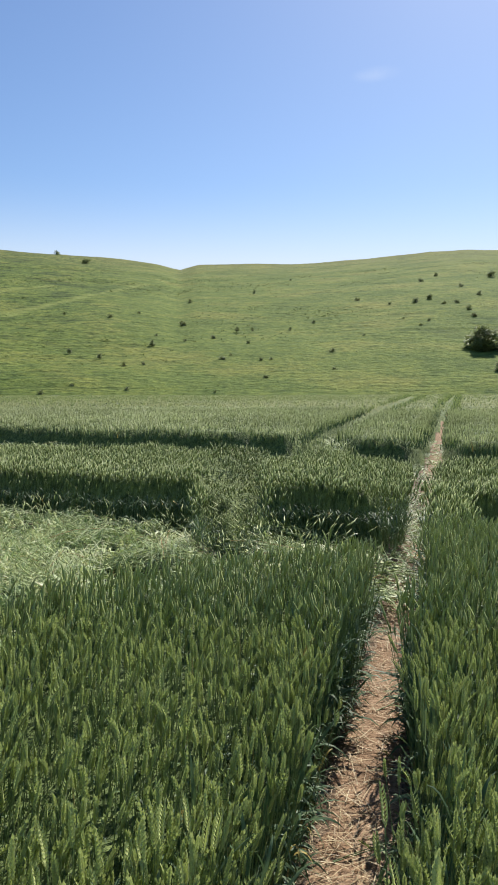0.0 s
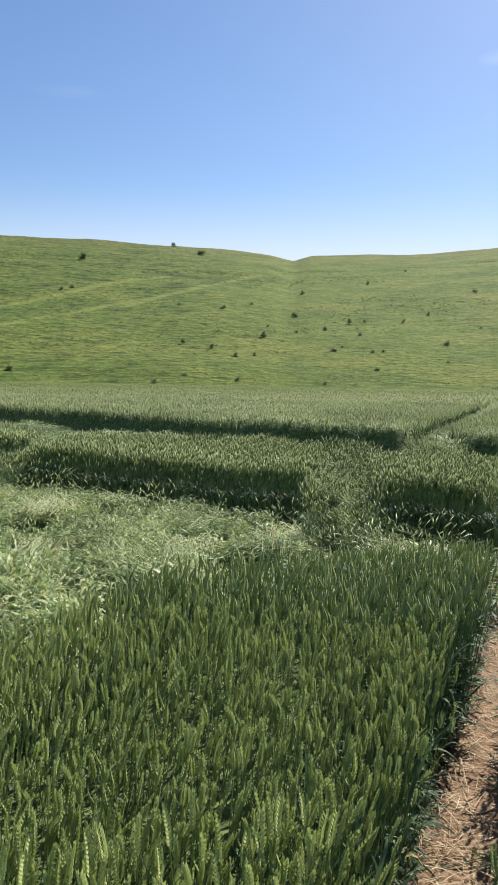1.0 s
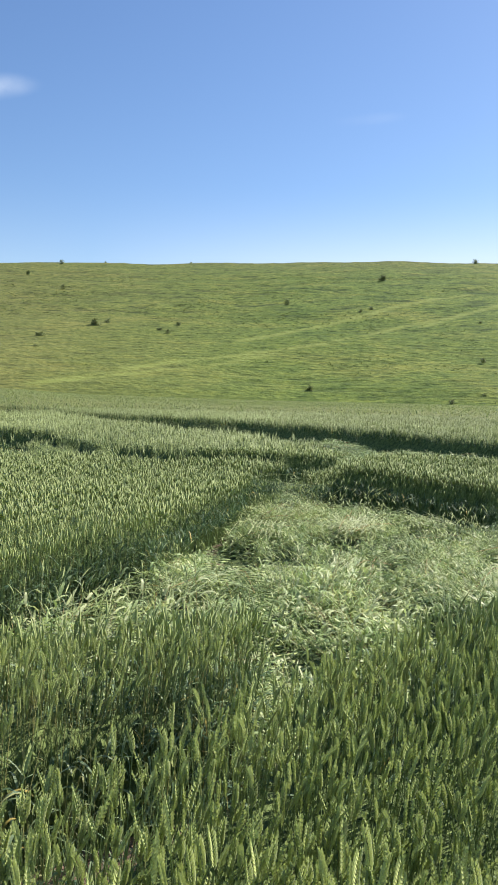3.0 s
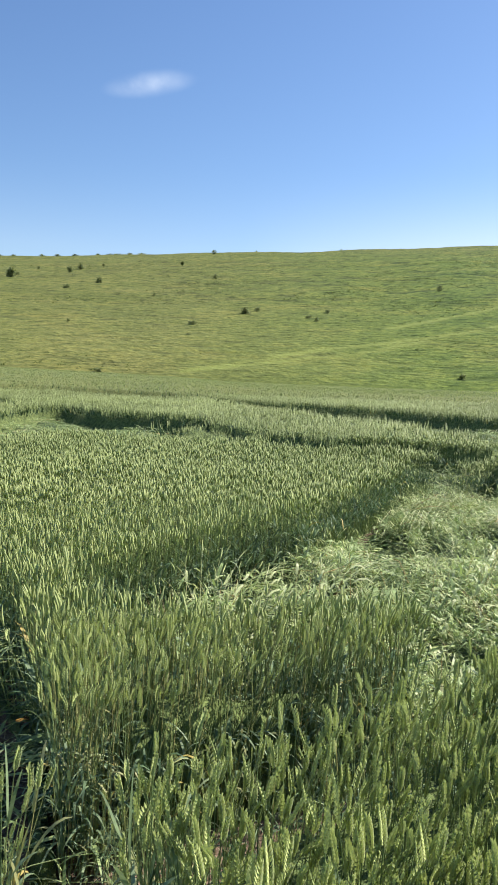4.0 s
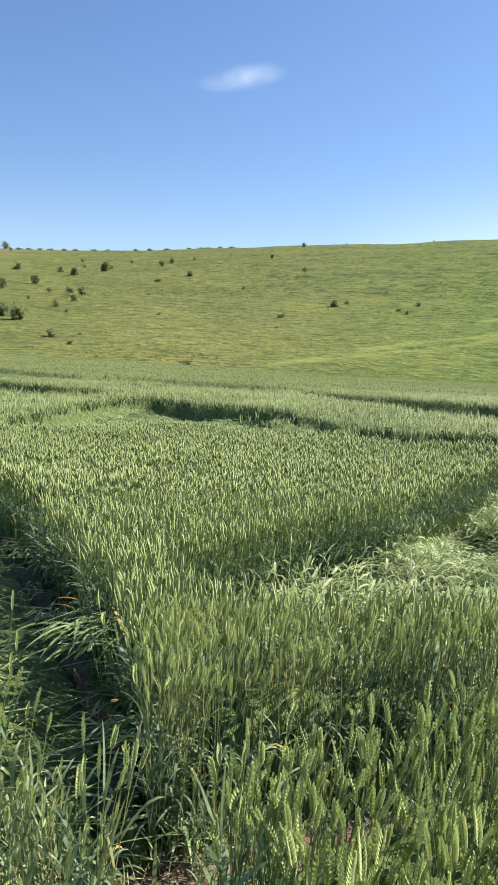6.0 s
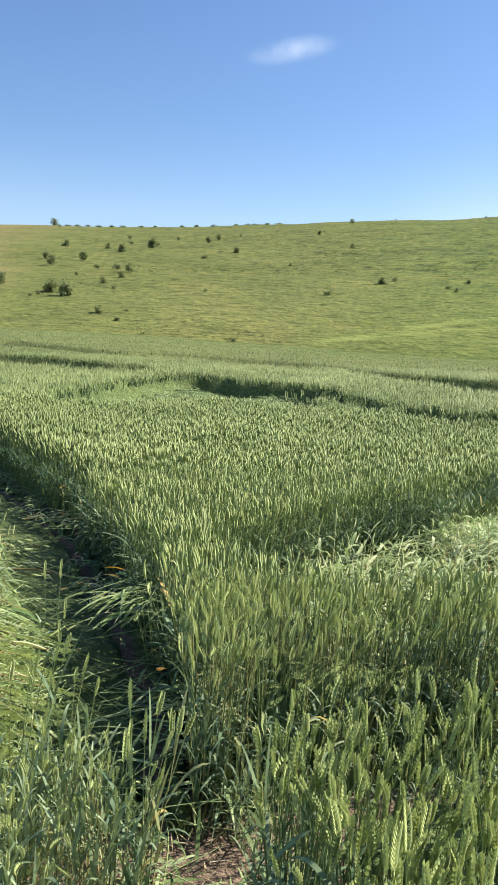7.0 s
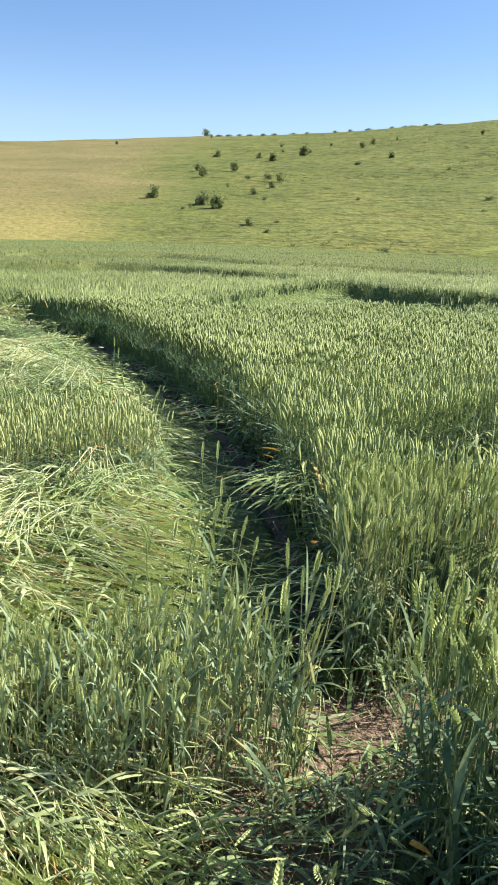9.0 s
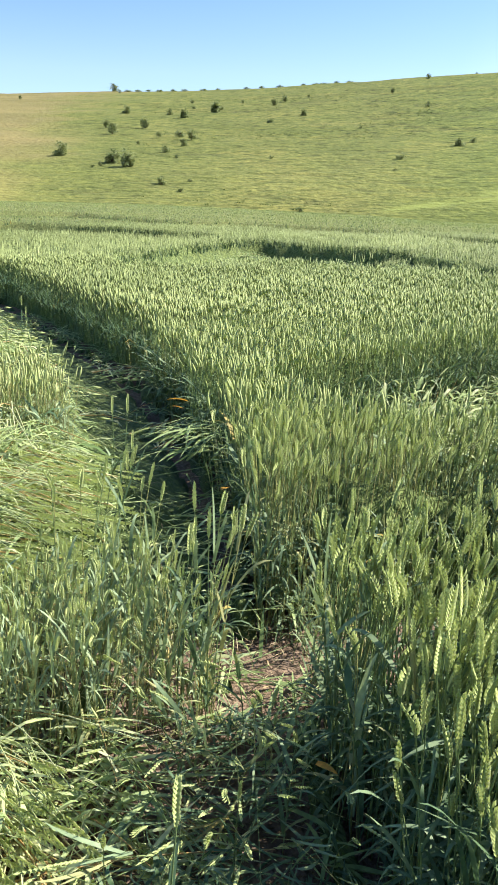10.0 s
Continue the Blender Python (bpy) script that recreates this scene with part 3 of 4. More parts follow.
        for k in range(2):
            blade(leaves, (rng.uniform(-0.1, 0.1), rng.uniform(-0.1, 0.1), 0.45), rng.uniform(0, 6.28), 0.27, 0.035, 1.25, 0.2, 1)
    else:
        for k in range(3):
            blade(ear, (rng.uniform(-0.25, 0.25), rng.uniform(-0.25, 0.25), top - 0.12), rng.uniform(0, 6.28), 0.22 + rng.uniform(-0.05, 0.05), 0.05, 1.45, 0.0, 1)
        blade(leaves, (0, 0, 0.5), rng.uniform(0, 6.28), 0.24, 0.09, 1.3, 0.1, 1)
    return ear.arrays(), leaves.arrays(), stem.arrays()


def gather(parts, variants, pick, x, y, z, yaw, scale, lean_x, lean_y, tone):
    """Lay copies of the variants at the places given and add them to parts, organ by organ."""
    for i, organs in enumerate(variants):
        sel = np.nonzero(pick == i)[0]
        if not len(sel):
            continue
        c, s = np.cos(yaw[sel])[:, None], np.sin(yaw[sel])[:, None]
        k = scale[sel][:, None]
        for (v, f), store in zip(organs, parts):
            if not len(v):
                continue
            px, py, pz = v[:, 0] * k, v[:, 1] * k, v[:, 2] * k
            h = pz / 0.77
            bend = 0.35 + 0.65 * h
            wx = c * px - s * py + lean_x[sel][:, None] * pz * bend + x[sel][:, None]
            wy = s * px + c * py + lean_y[sel][:, None] * pz * bend + y[sel][:, None]
            drop = 1 / np.sqrt(1 + (lean_x[sel] ** 2 + lean_y[sel] ** 2)[:, None])
            wz = pz * drop + z[sel][:, None]
            store[0].append(np.stack([wx, wy, wz], -1).reshape(-1, 3))
            base = store[3] + np.arange(len(sel))[:, None, None] * len(v)
            store[1].append((f[None] + base).reshape(-1, 3))
            store[2].append(np.repeat(tone[sel], len(v)))
            store[3] += len(sel) * len(v)


def finish(name, store, mat, parent):
    return mesh_object(name, np.concatenate(store[0]), np.concatenate(store[1]), mat, parent, False, tone=np.concatenate(store[2]))


def scatter(rng, r0, r1, az0, az1, per_m2):
    """Even random places in a sector."""
    n = int(per_m2 * (r1 * r1 - r0 * r0) * math.pi * (az1 - az0) / 360)
    r = np.sqrt(rng.uniform(r0 * r0, r1 * r1, n))
    return polar(rng.uniform(az0, az1, n), r)


def build_standing_wheat():
    rng, pyrng = np.random.default_rng(5), random.Random(5)
    parts = [[[], [], [], 0] for _ in range(3)]
    bands = [(0, 0.72, 1.9, -24, 92, 300), (0, 0.75, 3.5, -24, 92, 620), (1, 3.5, 6.6, -22, 84, 640), (2, 6.6, 14.0, -21, 82, 560), (3, 14.0, 36.0, -20, 81, 46), (4, 36.0, 149.0, -20, 81, 4.0),
             (3, 1.2, 15.0, 92, 336, 20), (1, 0.3, 1.8, 92, 336, 260), (1, 0.25, 0.74, -24, 92, 260)]
    for level, r0, r1, a0, a1, density in bands:
        x, y = scatter(rng, r0, r1, a0, a1, density)
        keep = standing(x, y) & ~(inside(x, y, SAGGING[2]) & (rng.random(len(x)) < 0.72)) & ~(inside(x, y, SAGGING[0]) & (rng.random(len(x)) < 0.4)) & ~(inside(x, y, CLUMP_NEAR) & (rng.random(len(x)) < 0.20))
        x, y = x[keep], y[keep]
        n = len(x)
        variants = [wheat_plant(level, pyrng) for _ in range(14)]
        if 0 < level < 3 and r1 > 2:
            # the half-flattened gaps are tangled
            for poly in (SAGGING[0], SAGGING[1], SAGGING[3], SAGGING[4]):
                (bx0, by0), (bx1, by1) = np.min(poly, 0), np.max(poly, 0)
                m2 = int((bx1 - bx0) * (by1 - by0) * 260)
                ex, ey = rng.uniform(bx0, bx1, m2), rng.uniform(by0, by1, m2)
                ek = inside(ex, ey, poly) & (np.hypot(ex, ey) > r0) & (np.hypot(ex, ey) < r1)
                x, y = np.concatenate([x, ex[ek]]), np.concatenate([y, ey[ek]])
            n = len(x)
        if level < 3 and r1 > 2 and a1 < 100:
            # the crop's walls are thick with plants
            ex, ey = scatter(rng, max(r0, 1.2), r1, a0, a1, density * 0.9)
            ek = standing(ex, ey)
            ex, ey = ex[ek], ey[ek]
            near_edge = np.zeros(len(ex), bool)
            for k in range(6):
                near_edge |= ~standing(ex + 0.14 * math.cos(k * 1.047), ey + 0.14 * math.sin(k * 1.047))
            x, y = np.concatenate([x, ex[near_edge]]), np.concatenate([y, ey[near_edge]])
            n = len(x)
        if level < 2:
            # the two clumps in the ring are close-set
            for poly, extra in ((CLUMP_FAR, 380),):
                (bx0, by0), (bx1, by1) = np.min(poly, 0), np.max(poly, 0)
                m2 = int((bx1 - bx0) * (by1 - by0) * extra)
                ex, ey = rng.uniform(bx0, bx1, m2), rng.uniform(by0, by1, m2)
                ek = inside(ex, ey, poly) & (np.hypot(ex, ey) > r0) & (np.hypot(ex, ey) < r1) & (r1 > 2)
                x, y = np.concatenate([x, ex[ek]]), np.concatenate([y, ey[ek]])
            n = len(x)
        rough_track = np.zeros(n, bool)
        if level == 0 and r0 == 0.75:
            ex, ey = rng.uniform(-2.4, -1.45, 150), rng.uniform(1.2, 2.95, 150)
            ek = inside(ex, ey, SAGGING[2])
            x, y = np.concatenate([x, ex[ek]]), np.concatenate([y, ey[ek]])
            n = len(x)
            rough_track = np.arange(n) >= n - ek.sum()
        spill = np.zeros(n, bool)
        if level == 0 and r0 == 0.75:
            # knocked-down plants lie in the shade of the crop wall
            ex, ey = rng.uniform(-2.2, -0.4, 700), rng.uniform(0.0, 1.1, 700)
            ek = inside(ex, ey, HOLE) & (np.hypot(ex + 0.2, ey + 0.15) > 0.75)
            x, y = np.concatenate([x, ex[ek]]), np.concatenate([y, ey[ek]])
            n = len(x)
            spill = np.arange(n) >= n - ek.sum()
            rough_track = np.concatenate([rough_track, np.zeros(ek.sum(), bool)])
        # plants beside a flattened place lean out over it
        ang = rng.uniform(0, 2 * math.pi, n)
        reach = 0.16 + 0.012 * r0
        dx, dy = np.cos(ang), np.sin(ang)
        border = ~standing(x + dx * reach, y + dy * reach)
        push = np.where(border, rng.uniform(0.0, 1.0, n) ** 2 * (0.11 if r1 < 3.6 else 0.07), 0.0)
        gust_x = 0.05 + (value_noise(x / 1.1, y / 1.1, 41) - 0.5) * 0.16
        gust_y = (value_noise(x / 1.1, y / 1.1, 42) - 0.5) * 0.14
        lx = gust_x + rng.normal(0, 0.085, n) + dx * push
        ly = gust_y + rng.normal(0, 0.085, n) + dy * push
        lx, ly = np.where(spill, rng.uniform(0.2, 1.3, n), lx), np.where(spill, rng.uniform(-1.4, -0.2, n), ly)
        loose = np.where(rough_track, 4.0, np.where(inside(x, y, SAGGING[0]) | inside(x, y, SAGGING[3]), 2.5, 1.0))
        lx, ly = lx * loose, ly * loose
        scale = np.where(spill, 0.75, 1.0) * crop_height(x, y) * np.where(rng.random(n) < 0.12, rng.uniform(0.72, 0.92, n), rng.normal(1.0, 0.035, n))
        scale = np.where(inside(x, y, CLUMP_FAR), scale * rng.uniform(0.78, 1.06, n), scale)
        tone = np.clip(rng.normal(0.45, 0.12, n) + (value_noise(x / 3, y / 3, 43) - 0.5) * 0.4, 0, 0.96)
        # offset by detail level: brightness put into the tone in place of light
        tone = np.clip(tone + (0.28, 0.12, 0.04, -0.26, 0.06)[level], 0, 0.96)
        # strong sunlight on the two clumps is painted into a paler tone
        tone = np.where(inside(x, y, CLUMP_NEAR) | inside(x, y, CLUMP_FAR), np.clip(tone + 0.4, 0, 0.96), tone)
        tone = np.where(inside(x, y, SAGGING[0]), tone - 0.2, tone).clip(0, 1)
        tone = np.where(rng.random(n) < 0.012, 1.0, tone)
        pick = rng.integers(0, 14, n)
        if level < 2:
            # rank plants with broad leaves in the near clump and along its neighbour's edge
            variants += [wheat_plant(level, pyrng, 1.3) for _ in range(6)]
            rank = rough_track | ((inside(x, y, CLUMP_NEAR) | inside(x, y, CLUMP_FAR)) & (rng.random(n) < 0.7)) | (border & (rng.random(n) < 0.28))
            pick = np.where(rank, 14 + pick % 6, pick)
            # their leaves take the pale end of the ramp, as if sunlit
            tone = np.where(rank & (inside(x, y, CLUMP_NEAR) | inside(x, y, CLUMP_FAR) | rough_track), np.clip(tone + 0.1, 0.55, 0.93), tone)
        gather(parts, variants, pick, x, y, land(x, y), rng.uniform(0, 6.283, n), scale, lx, ly, tone)
    thing = tagged(new("standing_wheat"), "field of green unripe wheat, upright, with pale green ears", "wheat", kind="stuff")
    finish("ears", parts[0], EAR, thing)
    finish("leaves", parts[1], LEAF, thing)
    finish("stems", parts[2], STEM, thing)
    # the bulk of stems and leaves below the ears, where the single plants stand too far off to count; in the near crop,
    # an added hidden block that shuts out the sun
    azs = np.concatenate([np.arange(-26, 88, 0.35), np.arange(88, 334, 3.0)])
    rs = np.concatenate([1.7 * 1.02 ** np.arange(0, 64), 6.04 * 1.0105 ** np.arange(0, 180), np.arange(39.8, 64.0, 0.5), np.linspace(64.5, 149.0, 45)])
    rr, aa = np.meshgrid(rs, azs, indexing="ij")
    x, y = polar(aa, rr)
    m = standing(x, y)
    inset = np.where(rr < 16, 0.26, 0.15)
    for k in range(6):
        m &= standing(x + inset * math.cos(k * 1.047), y + inset * math.sin(k * 1.047))
    m &= ~inside(x, y, grown(SAGGING[2], 0.1))
    # the sides slope a little, with no teeth
    full = m.astype(float)
    full[1:-1] = (full[:-2] + full[1:-1] + full[2:]) / 3
    full = (np.roll(full, 1, 1) + full + np.roll(full, -1, 1)) / 3
    rise = 0.68 + 0.32 * np.clip((rr - 4.0) / 5.0, 0, 1)
    deep = m.copy()
    for k in range(8):
        deep &= standing(x + 0.4 * math.cos(k * 0.785), y + 0.4 * math.sin(k * 0.785))
    rise = rise * np.where(deep, 1.0, 0.86)
    z = land(x, y) + np.where(full > 0.01, full * (0.62 * rise * crop_height(x, y) + (value_noise(x * 7, y * 7, 51) - 0.5) * 0.08), -0.03)
    f = grid_faces(len(rs), len(azs), True)
    f = f[(full > 0.01).ravel()[f].any(1)]
    mesh_object("bulk", np.stack([x, y, z], -1).reshape(-1, 3), f, BULK, thing, False, eared=(np.clip((rr - 20) / 25, 0, 1) * m).ravel())


build_standing_wheat()


def lying_stalk(near, rng, leafy=4, arch=1.0):
    """A flattened stalk along +x with its ear and leaves."""
    ear, leaves, stem = Shape(), Shape(), Shape()
    n = 5 if near else 2
    bend = rng.uniform(-0.16, 0.16)
    hump = rng.uniform(0.0, 0.07) * arch
    pts = [(0.66 * k / n, bend * (k / n) ** 2, 0.01 + hump * math.sin(math.pi * k / n) + 0.03 * k / n) for k in range(n + 1)]
    v, f = [], []
    for k, (x, y, z) in enumerate(pts):
        w = (0.0030 - 0.0012 * k / n) * (1 if near else 1.3)
        v += [(x, y - w, z), (x, y + w, z), (x, y, z + 1.4 * w)]
    for k in range(n):
        for i in range(3):
            a, b_ = 3 * k + i, 3 * k + (i + 1) % 3
            f += [(a, b_, b_ + 3), (a, b_ + 3, a + 3)]
    stem.add(v, f)
    e = Shape()
    if near:
        ear_of(e, 0, 0, 0, 0.085, 0.01, 5, rng, 1.25)
    else:
        drop_ear(e, 0, 0, 0, 0.10, 0.01, 0.011, rng)
    ev, ef = e.arrays()
    ev = np.stack([ev[:, 2] + pts[-1][0], ev[:, 0] + pts[-1][1], ev[:, 1] + pts[-1][2] + 0.006], -1)
    ear.add(ev, ef)
    for k in range(leafy):
        u = rng.uniform(0.1, 0.85)
        blade(leaves, (0.66 * u, bend * u * u, 0.03), rng.uniform(-1.3, 1.3), rng.uniform(0.14, 0.28), rng.uniform(0.012, 0.020) * (1 if near else 1.5), rng.uniform(0.05, 0.8), rng.uniform(0.2, 0.7), 4 if near else 2, rng.uniform(-1.4, 1.4))
    return ear.arrays(), leaves.arrays(), stem.arrays()


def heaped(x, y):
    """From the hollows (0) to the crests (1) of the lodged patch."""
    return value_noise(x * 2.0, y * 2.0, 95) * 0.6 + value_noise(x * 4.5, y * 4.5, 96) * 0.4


def mat_height(x, y):
    """How high the flattened crop is heaped."""
    hum = value_noise(x * 1.1, y * 1.1, 61)
    heap = 0.02 + 0.24 * hum ** 2 + 0.08 * value_noise(x * 3.1, y * 3.1, 62) ** 2
    in_lodged = inside(x, y, LODGED)
    heap = np.where(in_lodged, heap * (1 - 0.45 * np.clip((y - 5) / 2, 0, 1)) * 0.6 + 0.20 * np.clip(heaped(x, y) - 0.35, 0, 0.5), heap)
    in_ring = inside(x, y, GREAT_RING)
    far = np.clip((-x - 4.5) / 3, 0, 1)
    # a trench runs along the crop's wall, and the swathe is heaped up beyond it
    off_wall = from_line(x, y, RING_WALL)
    beyond = np.clip((off_wall - 0.5 - 0.15 * far) / 0.28, 0, 1) * np.clip((-x - 2.5) / 0.8, 0, 1)
    heap = np.where(in_ring, heap * (0.45 + 0.35 * far) + 0.22 * beyond * beyond * (3 - 2 * beyond), heap)
    heap = np.where(in_ring & (off_wall < 0.5 + 0.15 * far) & (x < -2.4), 0.05, heap)
    return np.where(inside(x, y, CUT_LANE) | (from_line(x, y, PATH_LINE) < 0.3), 0.01, heap)


def flow(x, y):
    """The way that the stalks were pushed: round the ring and along the lanes."""
    turn = np.where(inside(x, y, GREAT_RING), 0.25, np.arctan2(y - 6.0, x + 9.0) + 1.2)
    return turn + (value_noise(x / 0.9, y / 0.9, 71) - 0.5) * 2.2 + (value_noise(x / 0.3, y / 0.3, 72) - 0.5) * np.where(inside(x, y, GREAT_RING), 0.8, 2.4)


def leaf_mound(rng):
    """A low mound of short broad leaves, curling outwards."""
    leaves = Shape()
    for k in range(11):
        blade(leaves, (rng.uniform(-0.05, 0.05), rng.uniform(-0.05, 0.05), rng.uniform(0.0, 0.1)), rng.uniform(0, 6.28), rng.uniform(0.08, 0.2), rng.uniform(0.014, 0.026), rng.uniform(0.3, 1.2), rng.uniform(0.4, 1.1), 3, rng.uniform(-1.5, 1.5))
    return (np.zeros((0, 3)), np.zeros((0, 3), int)), leaves.arrays(), (np.zeros((0, 3)), np.zeros((0, 3), int))


RING_WALL = GREAT_RING[12:]
SWATHE_NEAR = [(-2.6, -0.5), (-2.4, 0.30), (-2.12, 0.42), (-1.94, 0.40), (-1.78, 0.15), (-1.65, -0.5)]
SWATHE_FAR = [(-4.3, 0.0), (-4.3, 1.3), (-3.6, 1.38), (-2.8, 1.1), (-2.5, 0.9), (-2.55, 0.0)]


def build_flattened_wheat():
    rng, pyrng = np.random.default_rng(9), random.Random(9)
    parts = [[[], [], [], 0] for _ in range(3)]
    for near, r0, r1, a0, a1, density in [(True, 0.9, 3.8, -24, 100, 210), (False, 3.8, 11.0, -24, 84, 200), (False, 11.0, 24.0, -20, 82, 40), (False, 0.5, 9.0, 100, 200, 25)]:
        x, y = scatter(rng, r0, r1, a0, a1, density)
        flat = ~standing(x, y)
        bare = (from_line(x, y, PATH_LINE) < 0.22) & ~((y > 6.0) & (y < 9.0)) & ~((y > 9.0) & (rng.random(len(x)) < 0.7))
        thin = inside(x, y, CUT_LANE) & (rng.random(len(x)) < 0.3)
        # bare earth shows by the near clump and along the foot of the crop wall
        thin |= inside(x, y, GREAT_RING) & (value_noise(x * 1.6, y * 1.6, 73) > 0.74) & (rng.random(len(x)) < 0.7)
        thin |= (x > -2.4) & (x < -1.0) & (y > 0.62) & (y < 1.6) & (rng.random(len(x)) < 0.1)
        foot = inside(x, y, GREAT_RING) & (from_line(x, y, RING_WALL) < np.where(x < -4.5, 0.66, 0.5))
        thin |= foot & (rng.random(len(x)) < np.where(x > -3.6, 0.55, 0.85))
        thin |= inside(x, y, HOLE) & (rng.random(len(x)) < 0.85)
        # most of the lodged stalks lie in tufts
        thin |= inside(x, y, LODGED) & (rng.random(len(x)) < 0.45)
        # the stalks beside the path lie thin
        thin |= (from_line(x, y, PATH_LINE) < 0.7) & (y > 4.5) & (rng.random(len(x)) < np.where(y < 8.5, 0.62, 0.3))
        # at the back of the lodged patch leaves and tufts hide the stalks
        thin |= inside(x, y, LODGED) & (x < -0.9 + 0.5 * (value_noise(x * 1.5, y * 1.5, 94) - 0.5)) & (rng.random(len(x)) < 0.62)
        thin |= inside(x, y, LODGED) & (heaped(x, y) < 0.45) & (rng.random(len(x)) < 0.85)
        # little lies in the shade at the foot of the crop behind the lodged patch
        thin |= inside(x, y, LODGED) & (y > 4.5) & standing(x, y + 0.5) & (rng.random(len(x)) < 0.8)
        keep = flat & ~bare & ~thin
        x, y = x[keep], y[keep]
        n = len(x)
        a = flow(x, y) + rng.normal(0, 0.5, n)
        keep = np.ones(n, bool)
        for end in (-0.33, 0.42):
            ex, ey = x + end * np.cos(a), y + end * np.sin(a)
            keep &= ~((from_line(ex, ey, RING_WALL) < np.where(x < -4.5, 0.55, 0.4)) & inside(x, y, GREAT_RING) & (x < -2.3)) | (rng.random(n) < 0.15)
        x, y, a = x[keep], y[keep], a[keep]
        n = len(x)
        variants = [lying_stalk(near, pyrng) for _ in range(10)]
        tone = np.clip(rng.normal(0.5, 0.22, n) + (value_noise(x / 0.8, y / 0.8, 75) - 0.5) * 0.6 - 0.3 * (from_line(x, y, PATH_LINE) < 0.8) + 0.24 * inside(x, y, GREAT_RING) - 0.14 * inside(x, y, LODGED), 0, 1)
        zz = land(x, y) + mat_height(x, y) * rng.uniform(0.5, 1.1, n)
        # stalks start behind their middle, so that they do not run far into the standing crop
        x, y = x - 0.33 * np.cos(a), y - 0.33 * np.sin(a)
        zero = np.zeros(n)
        gather(parts, variants, rng.integers(0, 10, n), x, y, zz, a, rng.uniform(0.75, 1.1, n), zero, zero, tone)
    # tufts of stalks thrown down together, arched, each its own way
    for near, r0, r1, a0, a1, per_m2, count in ((True, 2.0, 4.2, 28, 90, 9, 16), (False, 2.4, 11.0, -10, 64, 9, 22), (False, 4.2, 9.0, 66, 90, 8, 18)):
        cx, cy = scatter(rng, r0, r1, a0, a1, per_m2)
        ok = (inside(cx, cy, LODGED) | (inside(cx, cy, GREAT_RING) & (from_line(cx, cy, RING_WALL) > np.where(cx < -4.5, 1.15, 0.98)))) & ~inside(cx, cy, HOLE) & ~standing(cx, cy, 0.0)
        ok &= ~(inside(cx, cy, LODGED) & (heaped(cx, cy) < 0.45))
        ok &= ~((cy > 4.5) & standing(cx, cy + 0.45)) & ~(inside(cx, cy, LODGED) & (cx < -0.9) & (rng.random(len(cx)) < 0.6))
        cx, cy = cx[ok], cy[ok]
        m = len(cx)
        # light painted into the tone: crests paler, hollows darker
        way, lit_tone = flow(cx, cy) + rng.normal(0, 0.5, m), np.clip(rng.normal(0.56, 0.24, m) + np.where(inside(cx, cy, GREAT_RING), 0.12, (heaped(cx, cy) - 0.57) * 1.3), 0.05, 1)
        height = mat_height(cx, cy) + rng.uniform(0.0, 0.10, m)
        who = np.repeat(np.arange(m), count)
        n = len(who)
        a = way[who] + rng.normal(0, 0.22, n)
        x, y = cx[who] + rng.normal(0, 0.09, n) - 0.33 * np.cos(a), cy[who] + rng.normal(0, 0.09, n) - 0.33 * np.sin(a)
        zero = np.zeros(n)
        gather(parts, [lying_stalk(near, pyrng, 3, 1.4 if near else 2.0) for _ in range(10)], rng.integers(0, 10, n), x, y, land(x, y) + height[who] + rng.uniform(0, 0.06, n), a, rng.uniform(0.7, 1.05, n), zero, zero, np.where(rng.random(n) < 0.04, 1.0, np.clip(lit_tone[who] + rng.normal(0, 0.12, n), 0, 0.93)))
    # low mounds of leaves at the back of the lodged patch, and weeds on the bare earth of the lane
    x, y = scatter(rng, 2.4, 11.0, -2, 64, 100)
    keep = inside(x, y, LODGED) & ~standing(x, y) & ((x < -0.9) | (rng.random(len(x)) < 0.15)) & (heaped(x, y) > 0.43)
    x, y = x[keep], y[keep]
    wx, wy = rng.normal(-2.36, 0.10, 5), rng.normal(1.24, 0.06, 5)
    size = np.concatenate([rng.uniform(0.5, 1.1, len(x)), rng.uniform(0.35, 0.7, len(wx))])
    x, y = np.concatenate([x, wx]), np.concatenate([y, wy])
    n = len(x)
    zero = np.zeros(n)
    gather(parts, [leaf_mound(pyrng) for _ in range(10)], rng.integers(0, 10, n), x, y, land(x, y) + mat_height(x, y) + 0.05 * (size > 0.5), rng.uniform(0, 6.283, n), size, zero, zero, np.clip(rng.normal(0.66, 0.28, n), 0, 1))
    # thick pale swathes, combed one way, beside the two clumps
    for poly, density, near in ((SWATHE_NEAR, 520, True), (SWATHE_FAR, 540, True)):
        (bx0, by0), (bx1, by1) = np.min(poly, 0), np.max(poly, 0)
        n = int((bx1 - bx0) * (by1 - by0) * density)
        x, y = rng.uniform(bx0, bx1, n), rng.uniform(by0, by1, n)
        keep = inside(x, y, poly) & ~standing(x, y) & (from_line(x, y, RING_WALL) > 0.72)
        x, y = x[keep], y[keep]
        n = len(x)
        a = 0.35 + (value_noise(x / 0.5, y / 0.5, 78) - 0.5) * 0.9 + rng.normal(0, 0.16, n)
        zz = land(x, y) + rng.uniform(0.02, 0.16, n) + mat_height(x, y) * 0.7
        zero = np.zeros(n)
